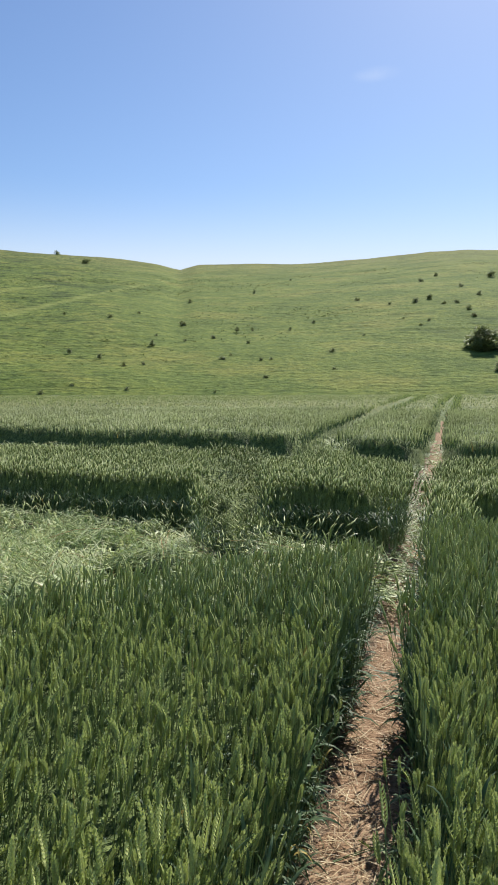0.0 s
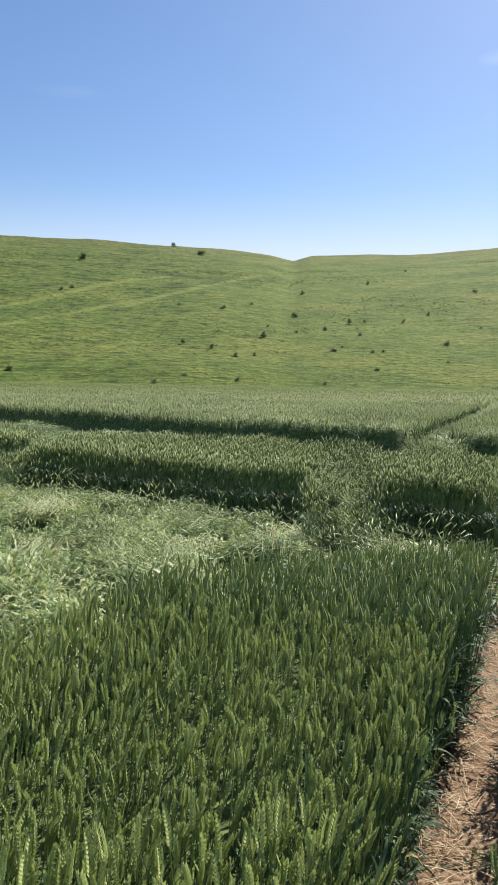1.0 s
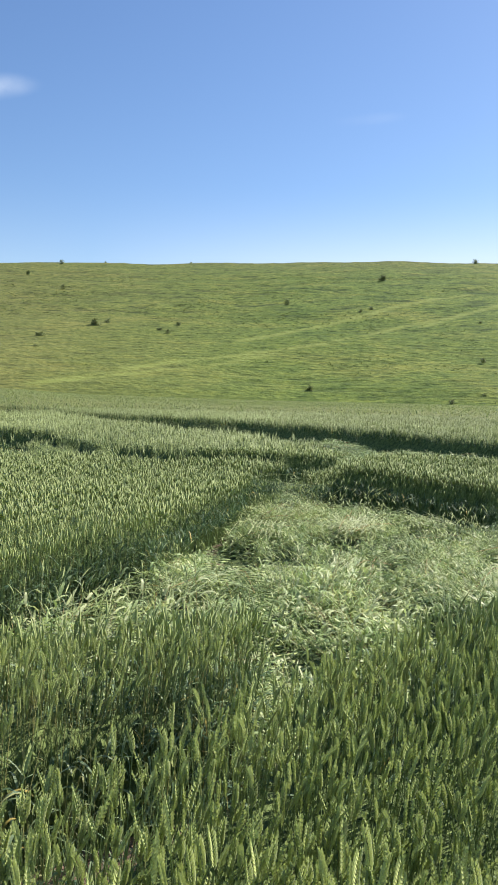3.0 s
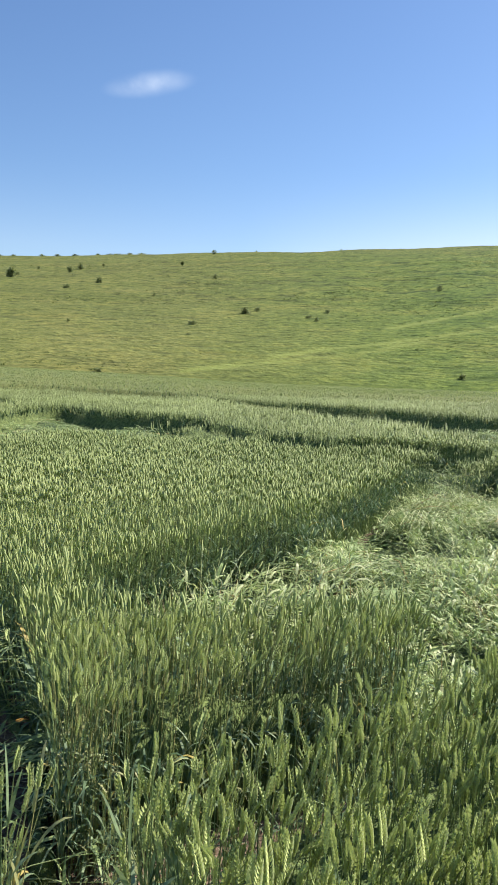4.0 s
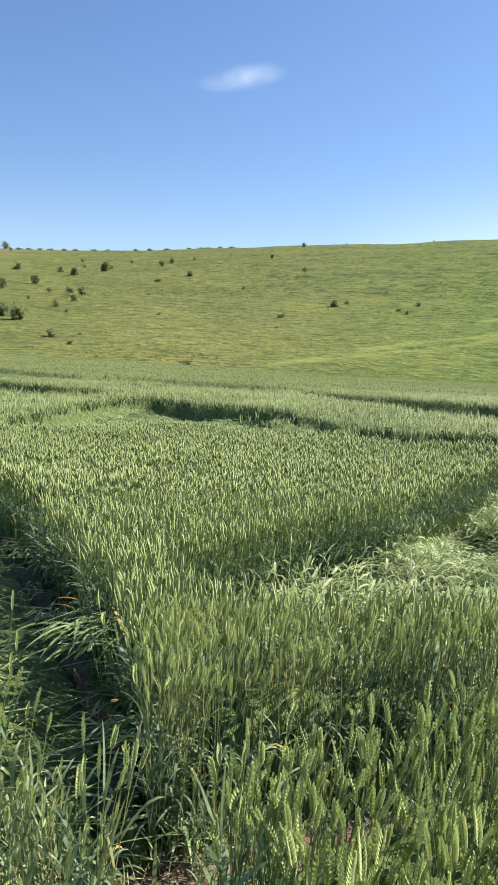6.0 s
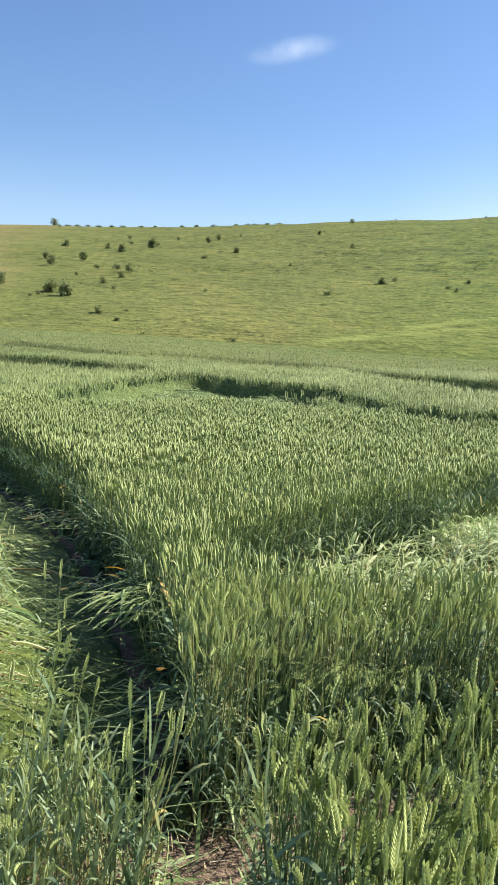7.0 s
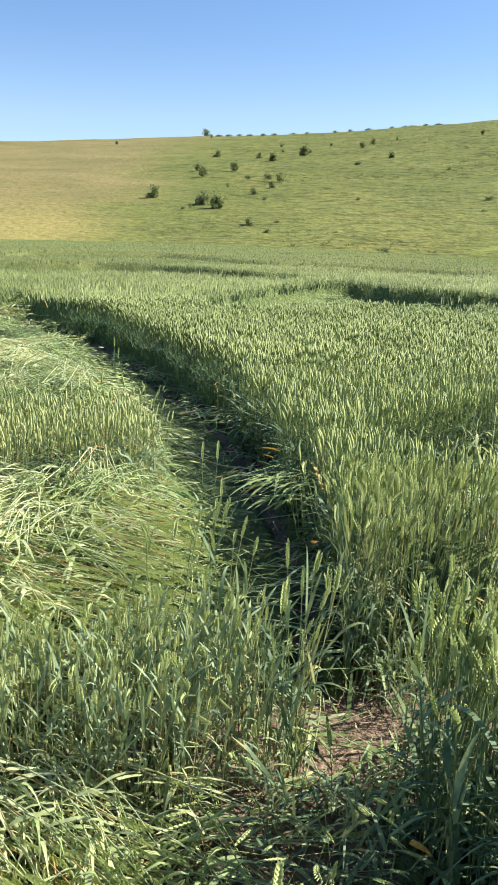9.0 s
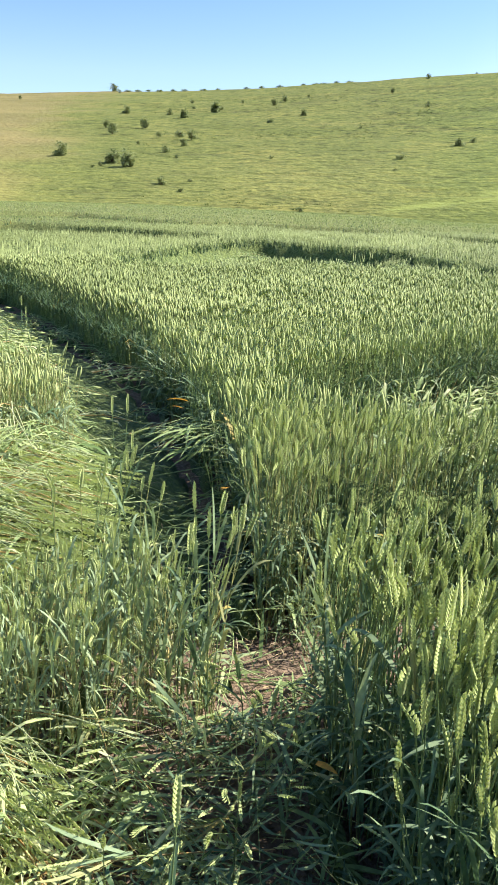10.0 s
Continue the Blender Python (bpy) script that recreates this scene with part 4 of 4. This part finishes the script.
        gather(parts, [lying_stalk(near, pyrng, 3 if poly is SWATHE_NEAR else 2) for _ in range(10)], rng.integers(0, 10, n), x - 0.4 * np.cos(a), y - 0.4 * np.sin(a), zz, a, rng.uniform(0.8, 1.1, n), zero, zero, np.clip(rng.normal(0.84, 0.16, n), 0, 1))
    # stalks that spring half up again
    for level, r0, r1, density in ((1, 1.6, 5.0, 12), (2, 5.0, 13.0, 14)):
        x, y = scatter(rng, r0, r1, -22, 86, density)
        keep = ~standing(x, y) & (from_line(x, y, PATH_LINE) > 0.35) & (from_line(x, y, RING_WALL) > 0.75) & ~((y > 4.5) & standing(x, y + 0.55)) & (value_noise(x * 0.9, y * 0.9, 79) > 0.42)
        x, y = x[keep], y[keep]
        n = len(x)
        a, lean = flow(x, y) + rng.normal(0, 0.7, n), rng.uniform(0.2, 1.3, n)
        gather(parts, [wheat_plant(level, pyrng) for _ in range(10)], rng.integers(0, 10, n), x, y, land(x, y), rng.uniform(0, 6.283, n), rng.uniform(0.4, 0.8, n), np.cos(a) * lean, np.sin(a) * lean, np.clip(rng.normal(0.6, 0.2, n), 0, 1))
    # tufts of ears that lean one way, heaped among the lodged stalks
    for level, r0, r1, density in ((1, 2.4, 6.0, 250), (2, 6.0, 11.5, 220)):
        x, y = scatter(rng, r0, r1, -10, 64, density)
        tuft = heaped(x, y)
        keep = inside(x, y, LODGED) & ~standing(x, y) & ~((y > 4.5) & standing(x, y + 0.55)) & (tuft > np.where(x < -0.9, 0.45, 0.55)) & (x < 0.6)
        x, y, tuft = x[keep], y[keep], tuft[keep]
        n = len(x)
        a, lean = 2.9 + (value_noise(x * 1.8, y * 1.8, 97) - 0.5) * 6.0 + rng.normal(0, 0.6, n), rng.uniform(0.3, 1.5, n)
        gather(parts, [wheat_plant(level, pyrng, 1.5) for _ in range(10)], rng.integers(0, 10, n), x, y, land(x, y) + mat_height(x, y) * 0.3, rng.uniform(0, 6.283, n), 0.30 + 1.3 * (tuft - 0.42) + rng.uniform(0, 0.15, n), np.cos(a) * lean, np.sin(a) * lean, np.clip(rng.normal(0.82, 0.2, n), 0, 1))
    thing = tagged(new("flattened_wheat"), "swathes of green wheat pressed flat on the earth", "flattened wheat", kind="stuff")
    finish("ears", parts[0], EAR, thing)
    finish("leaves", parts[1], FLAT_LEAF, thing)
    finish("stems", parts[2], FLAT_STEM, thing)
    # the matted layer beneath, coloured dark as the shade under the stalks
    azs = np.arange(-26, 100, 0.5)
    rs = 1.2 * 1.0195 ** np.arange(0, 172)
    rr, aa = np.meshgrid(rs, azs, indexing="ij")
    x, y = polar(aa, rr)
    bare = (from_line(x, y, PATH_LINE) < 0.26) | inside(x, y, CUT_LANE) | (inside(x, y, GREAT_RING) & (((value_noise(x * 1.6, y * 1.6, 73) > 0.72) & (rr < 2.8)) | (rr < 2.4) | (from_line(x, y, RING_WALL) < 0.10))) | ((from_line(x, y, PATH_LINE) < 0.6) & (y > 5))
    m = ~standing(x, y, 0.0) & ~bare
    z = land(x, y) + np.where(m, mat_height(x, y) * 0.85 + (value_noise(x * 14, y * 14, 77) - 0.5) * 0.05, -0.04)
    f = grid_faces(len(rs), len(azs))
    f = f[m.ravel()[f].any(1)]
    mesh_object("mat", np.stack([x, y, z], -1).reshape(-1, 3), f, SHADED_MAT, thing, True)


build_flattened_wheat()

# ---- the trodden path and its litter ----


def build_path():
    ys = np.concatenate([np.arange(-1.4, 12, 0.06), np.arange(12, 60, 0.5)])
    px = np.interp(ys, [p[1] for p in PATH_LINE], [p[0] for p in PATH_LINE])
    cols = np.linspace(-1, 1, 9)
    half = 0.10 + 0.06 * value_noise(ys * 2.3, ys * 0, 81) - 0.075 * np.clip((ys - 5.5) / 1.5, 0, 1) + 0.003 * np.clip(ys, 0, 60) + 0.05 * np.clip((ys - 10) / 8, 0, 1)
    yy, cc = np.meshgrid(ys, cols, indexing="ij")
    xx = px[:, None] + 0.04 + cc * half[:, None] + (value_noise(yy * 5, cc * 3, 83) - 0.5) * 0.07
    zz = land(xx, yy) + 0.014 - 0.018 * np.abs(cc) ** 3 + (value_noise(xx * 14, yy * 14, 85) - 0.5) * 0.016
    ob = mesh_object("path", np.stack([xx, yy, zz], -1).reshape(-1, 3), grid_faces(len(ys), 9), PATH, None, True)
    tagged(ob, "narrow trodden path of dry pinkish-brown earth through the wheat", "path", kind="structure")
    rng, pyrng = np.random.default_rng(15), random.Random(15)
    variants = []
    for _ in range(8):
        s = Shape()
        blade(s, (0, 0, 0.004), 0, pyrng.uniform(0.03, 0.16), pyrng.uniform(0.003, 0.007), pyrng.uniform(0.0, 0.2), pyrng.uniform(-0.1, 0.2), 3, pyrng.uniform(-0.5, 0.5))
        variants.append((s.arrays(),))
    n = 3400
    y = 1.8 + 10.0 * rng.random(n) ** 1.6
    side = rng.normal(0, 0.15, n)
    x = np.interp(y, [p[1] for p in PATH_LINE], [p[0] for p in PATH_LINE]) + side
    # more litter on the bare earth by the clump
    x2, y2 = scatter(rng, 1.2, 4.5, 30, 85, 170)
    keep = ~standing(x2, y2) & ~inside(x2, y2, HOLE)
    x, y = np.concatenate([x, x2[keep]]), np.concatenate([y, y2[keep]])
    n = len(x)
    store = [[[], [], [], 0]]
    zero = np.zeros(n)
    gather(store, variants, rng.integers(0, 8, n), x, y, land(x, y) + 0.016 + rng.uniform(0, 0.012, n), rng.uniform(0, 6.283, n), rng.uniform(0.6, 1.3, n), zero, zero, np.clip(rng.normal(0.55, 0.25, n), 0, 1))
    tagged(finish("straw_litter", store[0], STRAW, None), "scattered bits of dry beige straw on the earth", "straw", kind="stuff")


build_path()

# ---- bushes and trees on the hill ----


def part(name, shape, mat, parent, label="", **attrs):
    v, f = shape.arrays()
    ob = mesh_object(name, v, f, mat, parent, False, **attrs)
    return tagged(ob, label)


def bush_model(seed, spread, trunk_share, sprays=520, fine=1.45):
    """A bush one metre high: trunk, limbs and a crown of leaf sprays in uneven lobes."""
    rng = random.Random(seed)
    thing = new("bush")
    wood, crown = Shape(), Shape()
    tube(wood, [(0, 0, -0.1), (0.01, 0.01, trunk_share), (0.03, 0, 0.6)], [0.035, 0.028, 0.012], 6)
    lobes = []
    for k in range(15):
        a, d = rng.uniform(0, 6.28), spread * rng.uniform(0.05, 0.72)
        z = 0.16 + 0.64 * rng.uniform(0.0, 1.0) * (1 - 0.45 * (d / spread) ** 2) if k < 9 else rng.uniform(0.10, 0.22)
        lobes.append((d * math.cos(a), d * math.sin(a), z, rng.uniform(0.17, 0.27)))
        tube(wood, [(0, 0, trunk_share * 0.8), (d * 0.5 * math.cos(a), d * 0.5 * math.sin(a), z * 0.75), (d * math.cos(a), d * math.sin(a), z)], [0.02, 0.012, 0.005], 4)
    tones = []
    for k in range(sprays):
        cx, cy, cz, r = rng.choice(lobes)
        p = Vector((rng.gauss(0, 1), rng.gauss(0, 1), rng.gauss(0, 1))).normalized() * rng.uniform(0.2, 1.05) ** 0.6
        x, y, z = cx + p.x * r * 1.15, cy + p.y * r * 1.15, max(0.03, cz + p.z * r * 0.95)
        n0 = crown.n
        blade(crown, (x, y, z), rng.uniform(0, 6.28), rng.uniform(0.07, 0.12) * fine, rng.uniform(0.06, 0.10) * fine, rng.uniform(-0.6, 1.2), rng.uniform(0, 0.5), 2, rng.uniform(-1.5, 1.5))
        tones += [rng.uniform(0.1, 0.9)] * (crown.n - n0)
    part("trunk", wood, BARK, thing)
    part("crown", crown, CROWN, thing, tone=tones)
    return thing


# place: degrees to the left of +y, range and height in metres
SLOPE_SHRUBS = [(13.6, 722, 4.1), (11.6, 577, 5.0), (13.1, 266, 1.1), (10.0, 260, 1.9), (7.9, 277, 1.4), (4.8, 258, 2.2), (4.3, 332, 1.9), (2.6, 226, 1.3), (0.9, 241, 1.4),
                (0.1, 215, 1.2), (4.6, 223, 1.0), (7.0, 212, 1.5), (6.7, 228, 1.0), (12.8, 197, 1.4), (10.7, 191, 1.2), (9.0, 181, 1.2), (7.6, 183, 1.0), (1.9, 190, 1.5),
                (1.4, 195, 1.0), (-0.8, 188, 1.3), (-1.6, 189, 1.1), (-1.2, 169, 1.0), (-6.0, 197, 1.7), (-6.1, 176, 1.0), (2.5, 155, 0.7), (12.6, 159, 1.0), (8.8, 156, 1.0), (14.8, 153, 1.0)]
EAST_SHRUBS = [(-0.2, 242, 1.0), (-2.9, 242, 1.0), (-8.2, 222, 1.1), (-7.7, 196, 1.0), (-4.6, 258, 1.1), (-14.1, 193, 1.0), (-12.2, 236, 1.4), (-11.8, 296, 2.5), (-12.7, 302, 2.6),
               (-13.7, 287, 1.6), (-14.6, 289, 1.7), (-15.4, 269, 1.9), (-16.1, 310, 2.2), (-14.8, 343, 2.0), (-11.0, 252, 1.1), (-10.0, 297, 1.3), (-7.7, 317, 1.8), (-0.3, 370, 1.6),
               (-2.9, 453, 1.3), (-16.6, 196, 6.5), (-17.5, 172, 2.2), (-15.8, 253, 1.8), (-16.8, 398, 3.4), (-13.1, 408, 2.3), (-12.1, 381, 2.2), (-12.7, 246, 1.2), (-10.2, 200, 1.0)]
MID_SHRUBS = [(19.9, 440, 4.4), (26.6, 319, 2.3), (24.9, 162, 1.4), (34.4, 254, 1.8), (35.8, 241, 1.6), (35.2, 235, 1.5), (40.3, 247, 3.2), (39.4, 256, 1.8), (44.1, 220, 2.5),
              (44.4, 202, 1.2), (44.9, 505, 2.9), (42.5, 388, 2.2), (42.6, 703, 4.0), (39.6, 755, 2.0), (33.6, 735, 2.1), (20.6, 299, 1.7), (21.4, 292, 1.5)]
WEST_TREES = [(69.4, 589, 2.5), (62.6, 387, 3.9), (64.0, 319, 2.7), (63.6, 294, 3.8), (61.4, 315, 3.8), (67.0, 227, 3.6), (63.7, 212, 3.6), (62.6, 204, 4.1), (60.4, 179, 1.8),
              (59.1, 170, 1.0), (58.4, 182, 1.0), (58.2, 468, 2.7), (58.1, 423, 1.8), (56.7, 393, 5.6), (56.3, 412, 2.4), (59.7, 379, 2.7), (58.8, 358, 4.6), (59.1, 280, 2.4),
              (58.3, 275, 2.8), (58.8, 253, 2.2), (60.1, 235, 2.0)]
WEST_SHRUBS = [(59.3, 223, 1.3), (60.5, 282, 1.6), (61.9, 256, 1.1), (54.8, 473, 2.0), (52.7, 440, 3.8), (52.0, 473, 3.4), (50.4, 508, 1.8), (50.7, 356, 3.6), (53.0, 327, 2.3),
               (52.9, 221, 1.4), (50.8, 154, 1.0), (46.9, 299, 1.3), (65.0, 203, 1.0), (64.5, 207, 1.0), (63.4, 752, 6.5), (63.0, 670, 2.9), (39.6, 740, 1.6)]
RIDGE_HEDGE = [(62.5, 745, 1.6), (61.8, 745, 1.6), (61.1, 745, 1.6), (60.4, 745, 1.6), (59.5, 745, 1.6), (58.7, 745, 1.6), (57.4, 748, 1.6), (56.5, 748, 1.6), (54.6, 748, 1.7),
               (53.6, 755, 1.7), (52.4, 755, 1.7), (50.8, 755, 1.7), (50.0, 755, 1.7), (49.4, 755, 1.7), (48.6, 755, 2.0), (47.7, 755, 1.7)]


def build_bushes():
    rng = random.Random(33)
    round_models = [bush_model(s, 0.62, 0.06) for s in (1, 2, 3)]
    tall_models = [bush_model(s, 0.42, 0.08) for s in (4, 5, 6)]
    great_model = bush_model(12, 0.66, 0.10, 3200, 0.85)
    low_models = [bush_model(s, 0.9, 0.06) for s in (7, 8)]
    labels = {"shrub": "small dark green shrub on the grazed slope", "tree": "round dark green tree on the grazed slope", "hedge": "low dark hedge bush along the ridge"}
    used = set()
    for group, places in (("shrubs on the slope", SLOPE_SHRUBS), ("shrubs on the slope", EAST_SHRUBS), ("shrubs on the slope", MID_SHRUBS), ("trees on the slope", WEST_TREES),
                          ("shrubs on the slope", WEST_SHRUBS), ("hedge on the ridge", RIDGE_HEDGE)):
        for az, r, h in places:
            low = "hedge" in group
            model = great_model if h > 6.4 and r < 300 else rng.choice(low_models if low else tall_models if 2.4 < h < 6 and rng.random() < 0.45 else round_models)
            x, y = polar(az, r)
            x, y = float(x), float(y)
            wide = 1.45 if h > 6.4 and r < 300 else 3.2 if low else 1.1
            m = pose(x, y, float(land(x, y)) - 0.12, 0, 0, rng.uniform(0, 360)) @ Matrix.Diagonal((h * wide, h * wide, h * 1.1, 1))
            if model in used:
                ob = copy_thing(model, Matrix())
            else:
                ob = model
                used.add(model)
            ob.matrix_basis = m
            ob.name = "hedge_bush" if low else "tree" if h > 2.6 else "shrub"
            tagged(ob, labels["hedge" if low else "tree" if h > 2.6 else "shrub"], "hedge" if low else "tree" if h > 2.6 else "shrub", group)
    for model in round_models + tall_models + low_models:
        if model not in used:
            for o in (*model.children_recursive, model):
                bpy.data.objects.remove(o)


build_bushes()


def build_tussocks():
    """Rank tufts of grass over the pasture, darker than the turf."""
    rng, pyrng = np.random.default_rng(21), random.Random(21)
    variants = []
    for _ in range(8):
        s = Shape()
        for k in range(6):
            blade(s, (pyrng.uniform(-0.5, 0.5), pyrng.uniform(-0.2, 0.2), -0.05), pyrng.uniform(0, 6.28), pyrng.uniform(0.35, 0.7), pyrng.uniform(0.3, 0.5), pyrng.uniform(0.4, 1.2), pyrng.uniform(0.1, 0.6), 1, 0)
        variants.append((s.arrays(),))
    n = 30000
    az, r = rng.uniform(-19, 80, n), np.sqrt(rng.uniform(152 ** 2, 520 ** 2, n))
    x, y = polar(az, r)
    keep = (value_noise(x / 25, y / 25, 91) + rng.uniform(-0.35, 0.35, n) > 0.62) & (az < 63 - 0.004 * r)
    x, y, az = x[keep], y[keep], az[keep]
    n = len(x)
    store = [[[], [], [], 0]]
    zero = np.zeros(n)
    gather(store, variants, rng.integers(0, 8, n), x, y, land(x, y) + 0.05, np.radians(az) + rng.normal(0, 0.2, n), rng.uniform(0.5, 1.2, n), zero, zero, rng.uniform(0.1, 1, n))
    tagged(finish("tussock_grass", store[0], TUSSOCK, None), "rank tufts of rough grass scattered over the pasture", "grass", kind="stuff")


build_tussocks()


# ---- single plants that stand out ----


def single_stalk(x, y, height, lean_x, lean_y, seed, label, leaves=2):
    """One stalk of wheat by itself: stem, ear and leaves."""
    rng = random.Random(seed)
    thing = tagged(new("wheat_stalk"), label, "wheat stalk", "lone wheat stalks")
    stem, ear = Shape(), Shape()
    top = height - 0.1
    tube(stem, [(0, 0, -0.02), (lean_x * 0.2, lean_y * 0.2, top * 0.4), (lean_x * 0.55, lean_y * 0.55, top * 0.75), (lean_x, lean_y, top)], [0.0026, 0.0024, 0.002, 0.0014], 5)
    ear_of(ear, lean_x, lean_y, top - 0.002, 0.092, 0.01, 10, rng)
    thread(ear, 21)
    part("stem", stem, STEM, thing, tone=[0.5] * stem.n)
    part("ear", ear, EAR, thing, tone=[0.92] * ear.n)
    for k in range(leaves):
        leaf = Shape()
        u = rng.uniform(0.3, 0.8)
        blade(leaf, (lean_x * u * u, lean_y * u * u, top * u), rng.uniform(0, 6.28), rng.uniform(0.16, 0.26), rng.uniform(0.012, 0.018), rng.uniform(0.5, 1.1), rng.uniform(0.3, 0.8), 6, rng.uniform(-1, 1))
        part("leaf", leaf, LEAF, thing, tone=[rng.uniform(0.4, 0.9)] * leaf.n)
    thing.matrix_basis = pose(x, y, float(land(x, y)))
    return thing


LONE = "green wheat stalk standing alone in the flattened lane"
single_stalk(-1.12, 0.30, 0.74, 0.02, 0.02, 101, "young green wheat stalk with a fat ear beside flattened wheat", 2)
for k, (x, y, h, lx, ly) in enumerate([(-3.74, 1.52, 0.62, -0.05, 0.02), (-3.70, 1.55, 0.64, 0.0, 0.03), (-3.60, 1.50, 0.50, 0.06, 0.02), (-3.52, 1.46, 0.40, -0.02, 0.03),
                                       (-2.02, 0.86, 0.70, 0.03, 0.03), (-2.06, 0.90, 0.68, 0.0, 0.05), (-8.3, 2.72, 0.62, 0.05, 0.0), (-7.6, 2.55, 0.58, -0.08, 0.0)]):
    single_stalk(x, y, h, lx, ly, 110 + k, LONE, 2)


def edge_stalks():
    """The nearest stalks of the standing crop, each by itself."""
    rng, nrng = random.Random(64), np.random.default_rng(64)
    label = "tall green wheat stalk with pale ear at the crop's edge"
    models = [single_stalk(0, 0, 0.70 + 0.02 * k, 0.03 * math.cos(k * 1.7), 0.03 * math.sin(k * 1.7), 300 + k, label, 4) for k in range(8)]
    xs, ys = scatter(nrng, 0.85, 1.75, -15, 62, 290)
    keep = standing(xs, ys) & ~inside(xs, ys, SAGGING[2])
    places = list(zip(xs[keep].tolist(), ys[keep].tolist()))[:290]
    for k, (x, y) in enumerate(places):
        ob = models[k] if k < 8 else copy_thing(models[k % 8], Matrix())
        size = rng.uniform(0.94, 1.08)
        ob.matrix_basis = pose(x, y, float(land(x, y)), rng.uniform(-5, 5), rng.uniform(-3, 6), rng.uniform(0, 360)) @ Matrix.Diagonal((size, size, size, 1))
        tagged(ob, label, "wheat stalk", "stalks at the crop's edge")


edge_stalks()


def bent_bundle():
    """A handful of stalks knocked over out of the crop wall."""
    rng = random.Random(77)
    thing = tagged(new("bent_stalks"), "handful of pale stalks bent over from the crop wall", "bent wheat")
    for k in range(15):
        stem, ear = Shape(), Shape()
        x0, y0 = -3.64 + rng.uniform(-0.10, 0.10), 2.10 + rng.uniform(-0.05, 0.08)
        dx, dy = 0.02 + rng.uniform(-0.26, 0.22), -0.36 + rng.uniform(-0.14, 0.14)
        h = 0.37 + rng.uniform(-0.10, 0.08)
        tube(stem, [(x0, y0, 0.0), (x0 + dx * 0.2, y0 + dy * 0.2, h), (x0 + dx * 0.6 + rng.uniform(-0.03, 0.03), y0 + dy * 0.6, h + rng.uniform(-0.01, 0.05)), (x0 + dx, y0 + dy, h + 0.01)], [0.003, 0.003, 0.0026, 0.002], 4)
        e = Shape()
        ear_of(e, 0, 0, 0, 0.085, 0.01, 8, rng)
        thread(e, 17)
        v, f = e.arrays()
        a = math.atan2(dy, dx)
        along = v[:, 2]
        ear.add(np.stack([x0 + dx + along * math.cos(a) - v[:, 0] * math.sin(a), y0 + dy + along * math.sin(a) + v[:, 0] * math.cos(a), h + 0.01 + v[:, 1] - along * 0.3], -1), f)
        leaf = Shape()
        for _ in range(2):
            u = rng.uniform(0.2, 0.6)
            blade(leaf, (x0 + dx * u, y0 + dy * u, h), a + rng.uniform(-0.7, 0.7), rng.uniform(0.18, 0.3), rng.uniform(0.014, 0.022), rng.uniform(0.0, 0.35), rng.uniform(0.2, 0.5), 5, rng.uniform(-0.8, 0.8))
        part("stem", stem, FLAT_STEM, thing, tone=[rng.uniform(0.4, 0.9)] * stem.n)
        if k % 2:
            part("ear", ear, EAR, thing, tone=[0.7] * ear.n)
        part("leaf", leaf, FLAT_LEAF, thing, tone=[rng.uniform(0.4, 0.8)] * leaf.n)


bent_bundle()


def dead_leaf(x, y, z, yaw, length, seed):
    rng = random.Random(seed)
    leaf = Shape()
    blade(leaf, (0, 0, 0), 0, length, 0.022, 0.25, 0.35, 7, rng.uniform(-0.8, 0.8))
    v, f = leaf.arrays()
    ob = mesh_object("dead_leaf", v, f, DEAD_LEAF, None, False, tone=[0.5] * len(v))
    tagged(ob, "withered orange wheat leaf caught on the stalks", "leaf", "withered leaves")
    ob.matrix_basis = pose(x, y, z, rng.uniform(-25, 25), 0, yaw)


for k, place in enumerate([(-3.34, 1.60, 0.68, 60, 0.11), (-3.36, 1.63, 0.64, 40, 0.07), 
                           (-1.45, 0.92, 0.25, 20, 0.06), (-2.62, 1.42, 0.50, 70, 0.05)]):
    dead_leaf(*place, 200 + k)
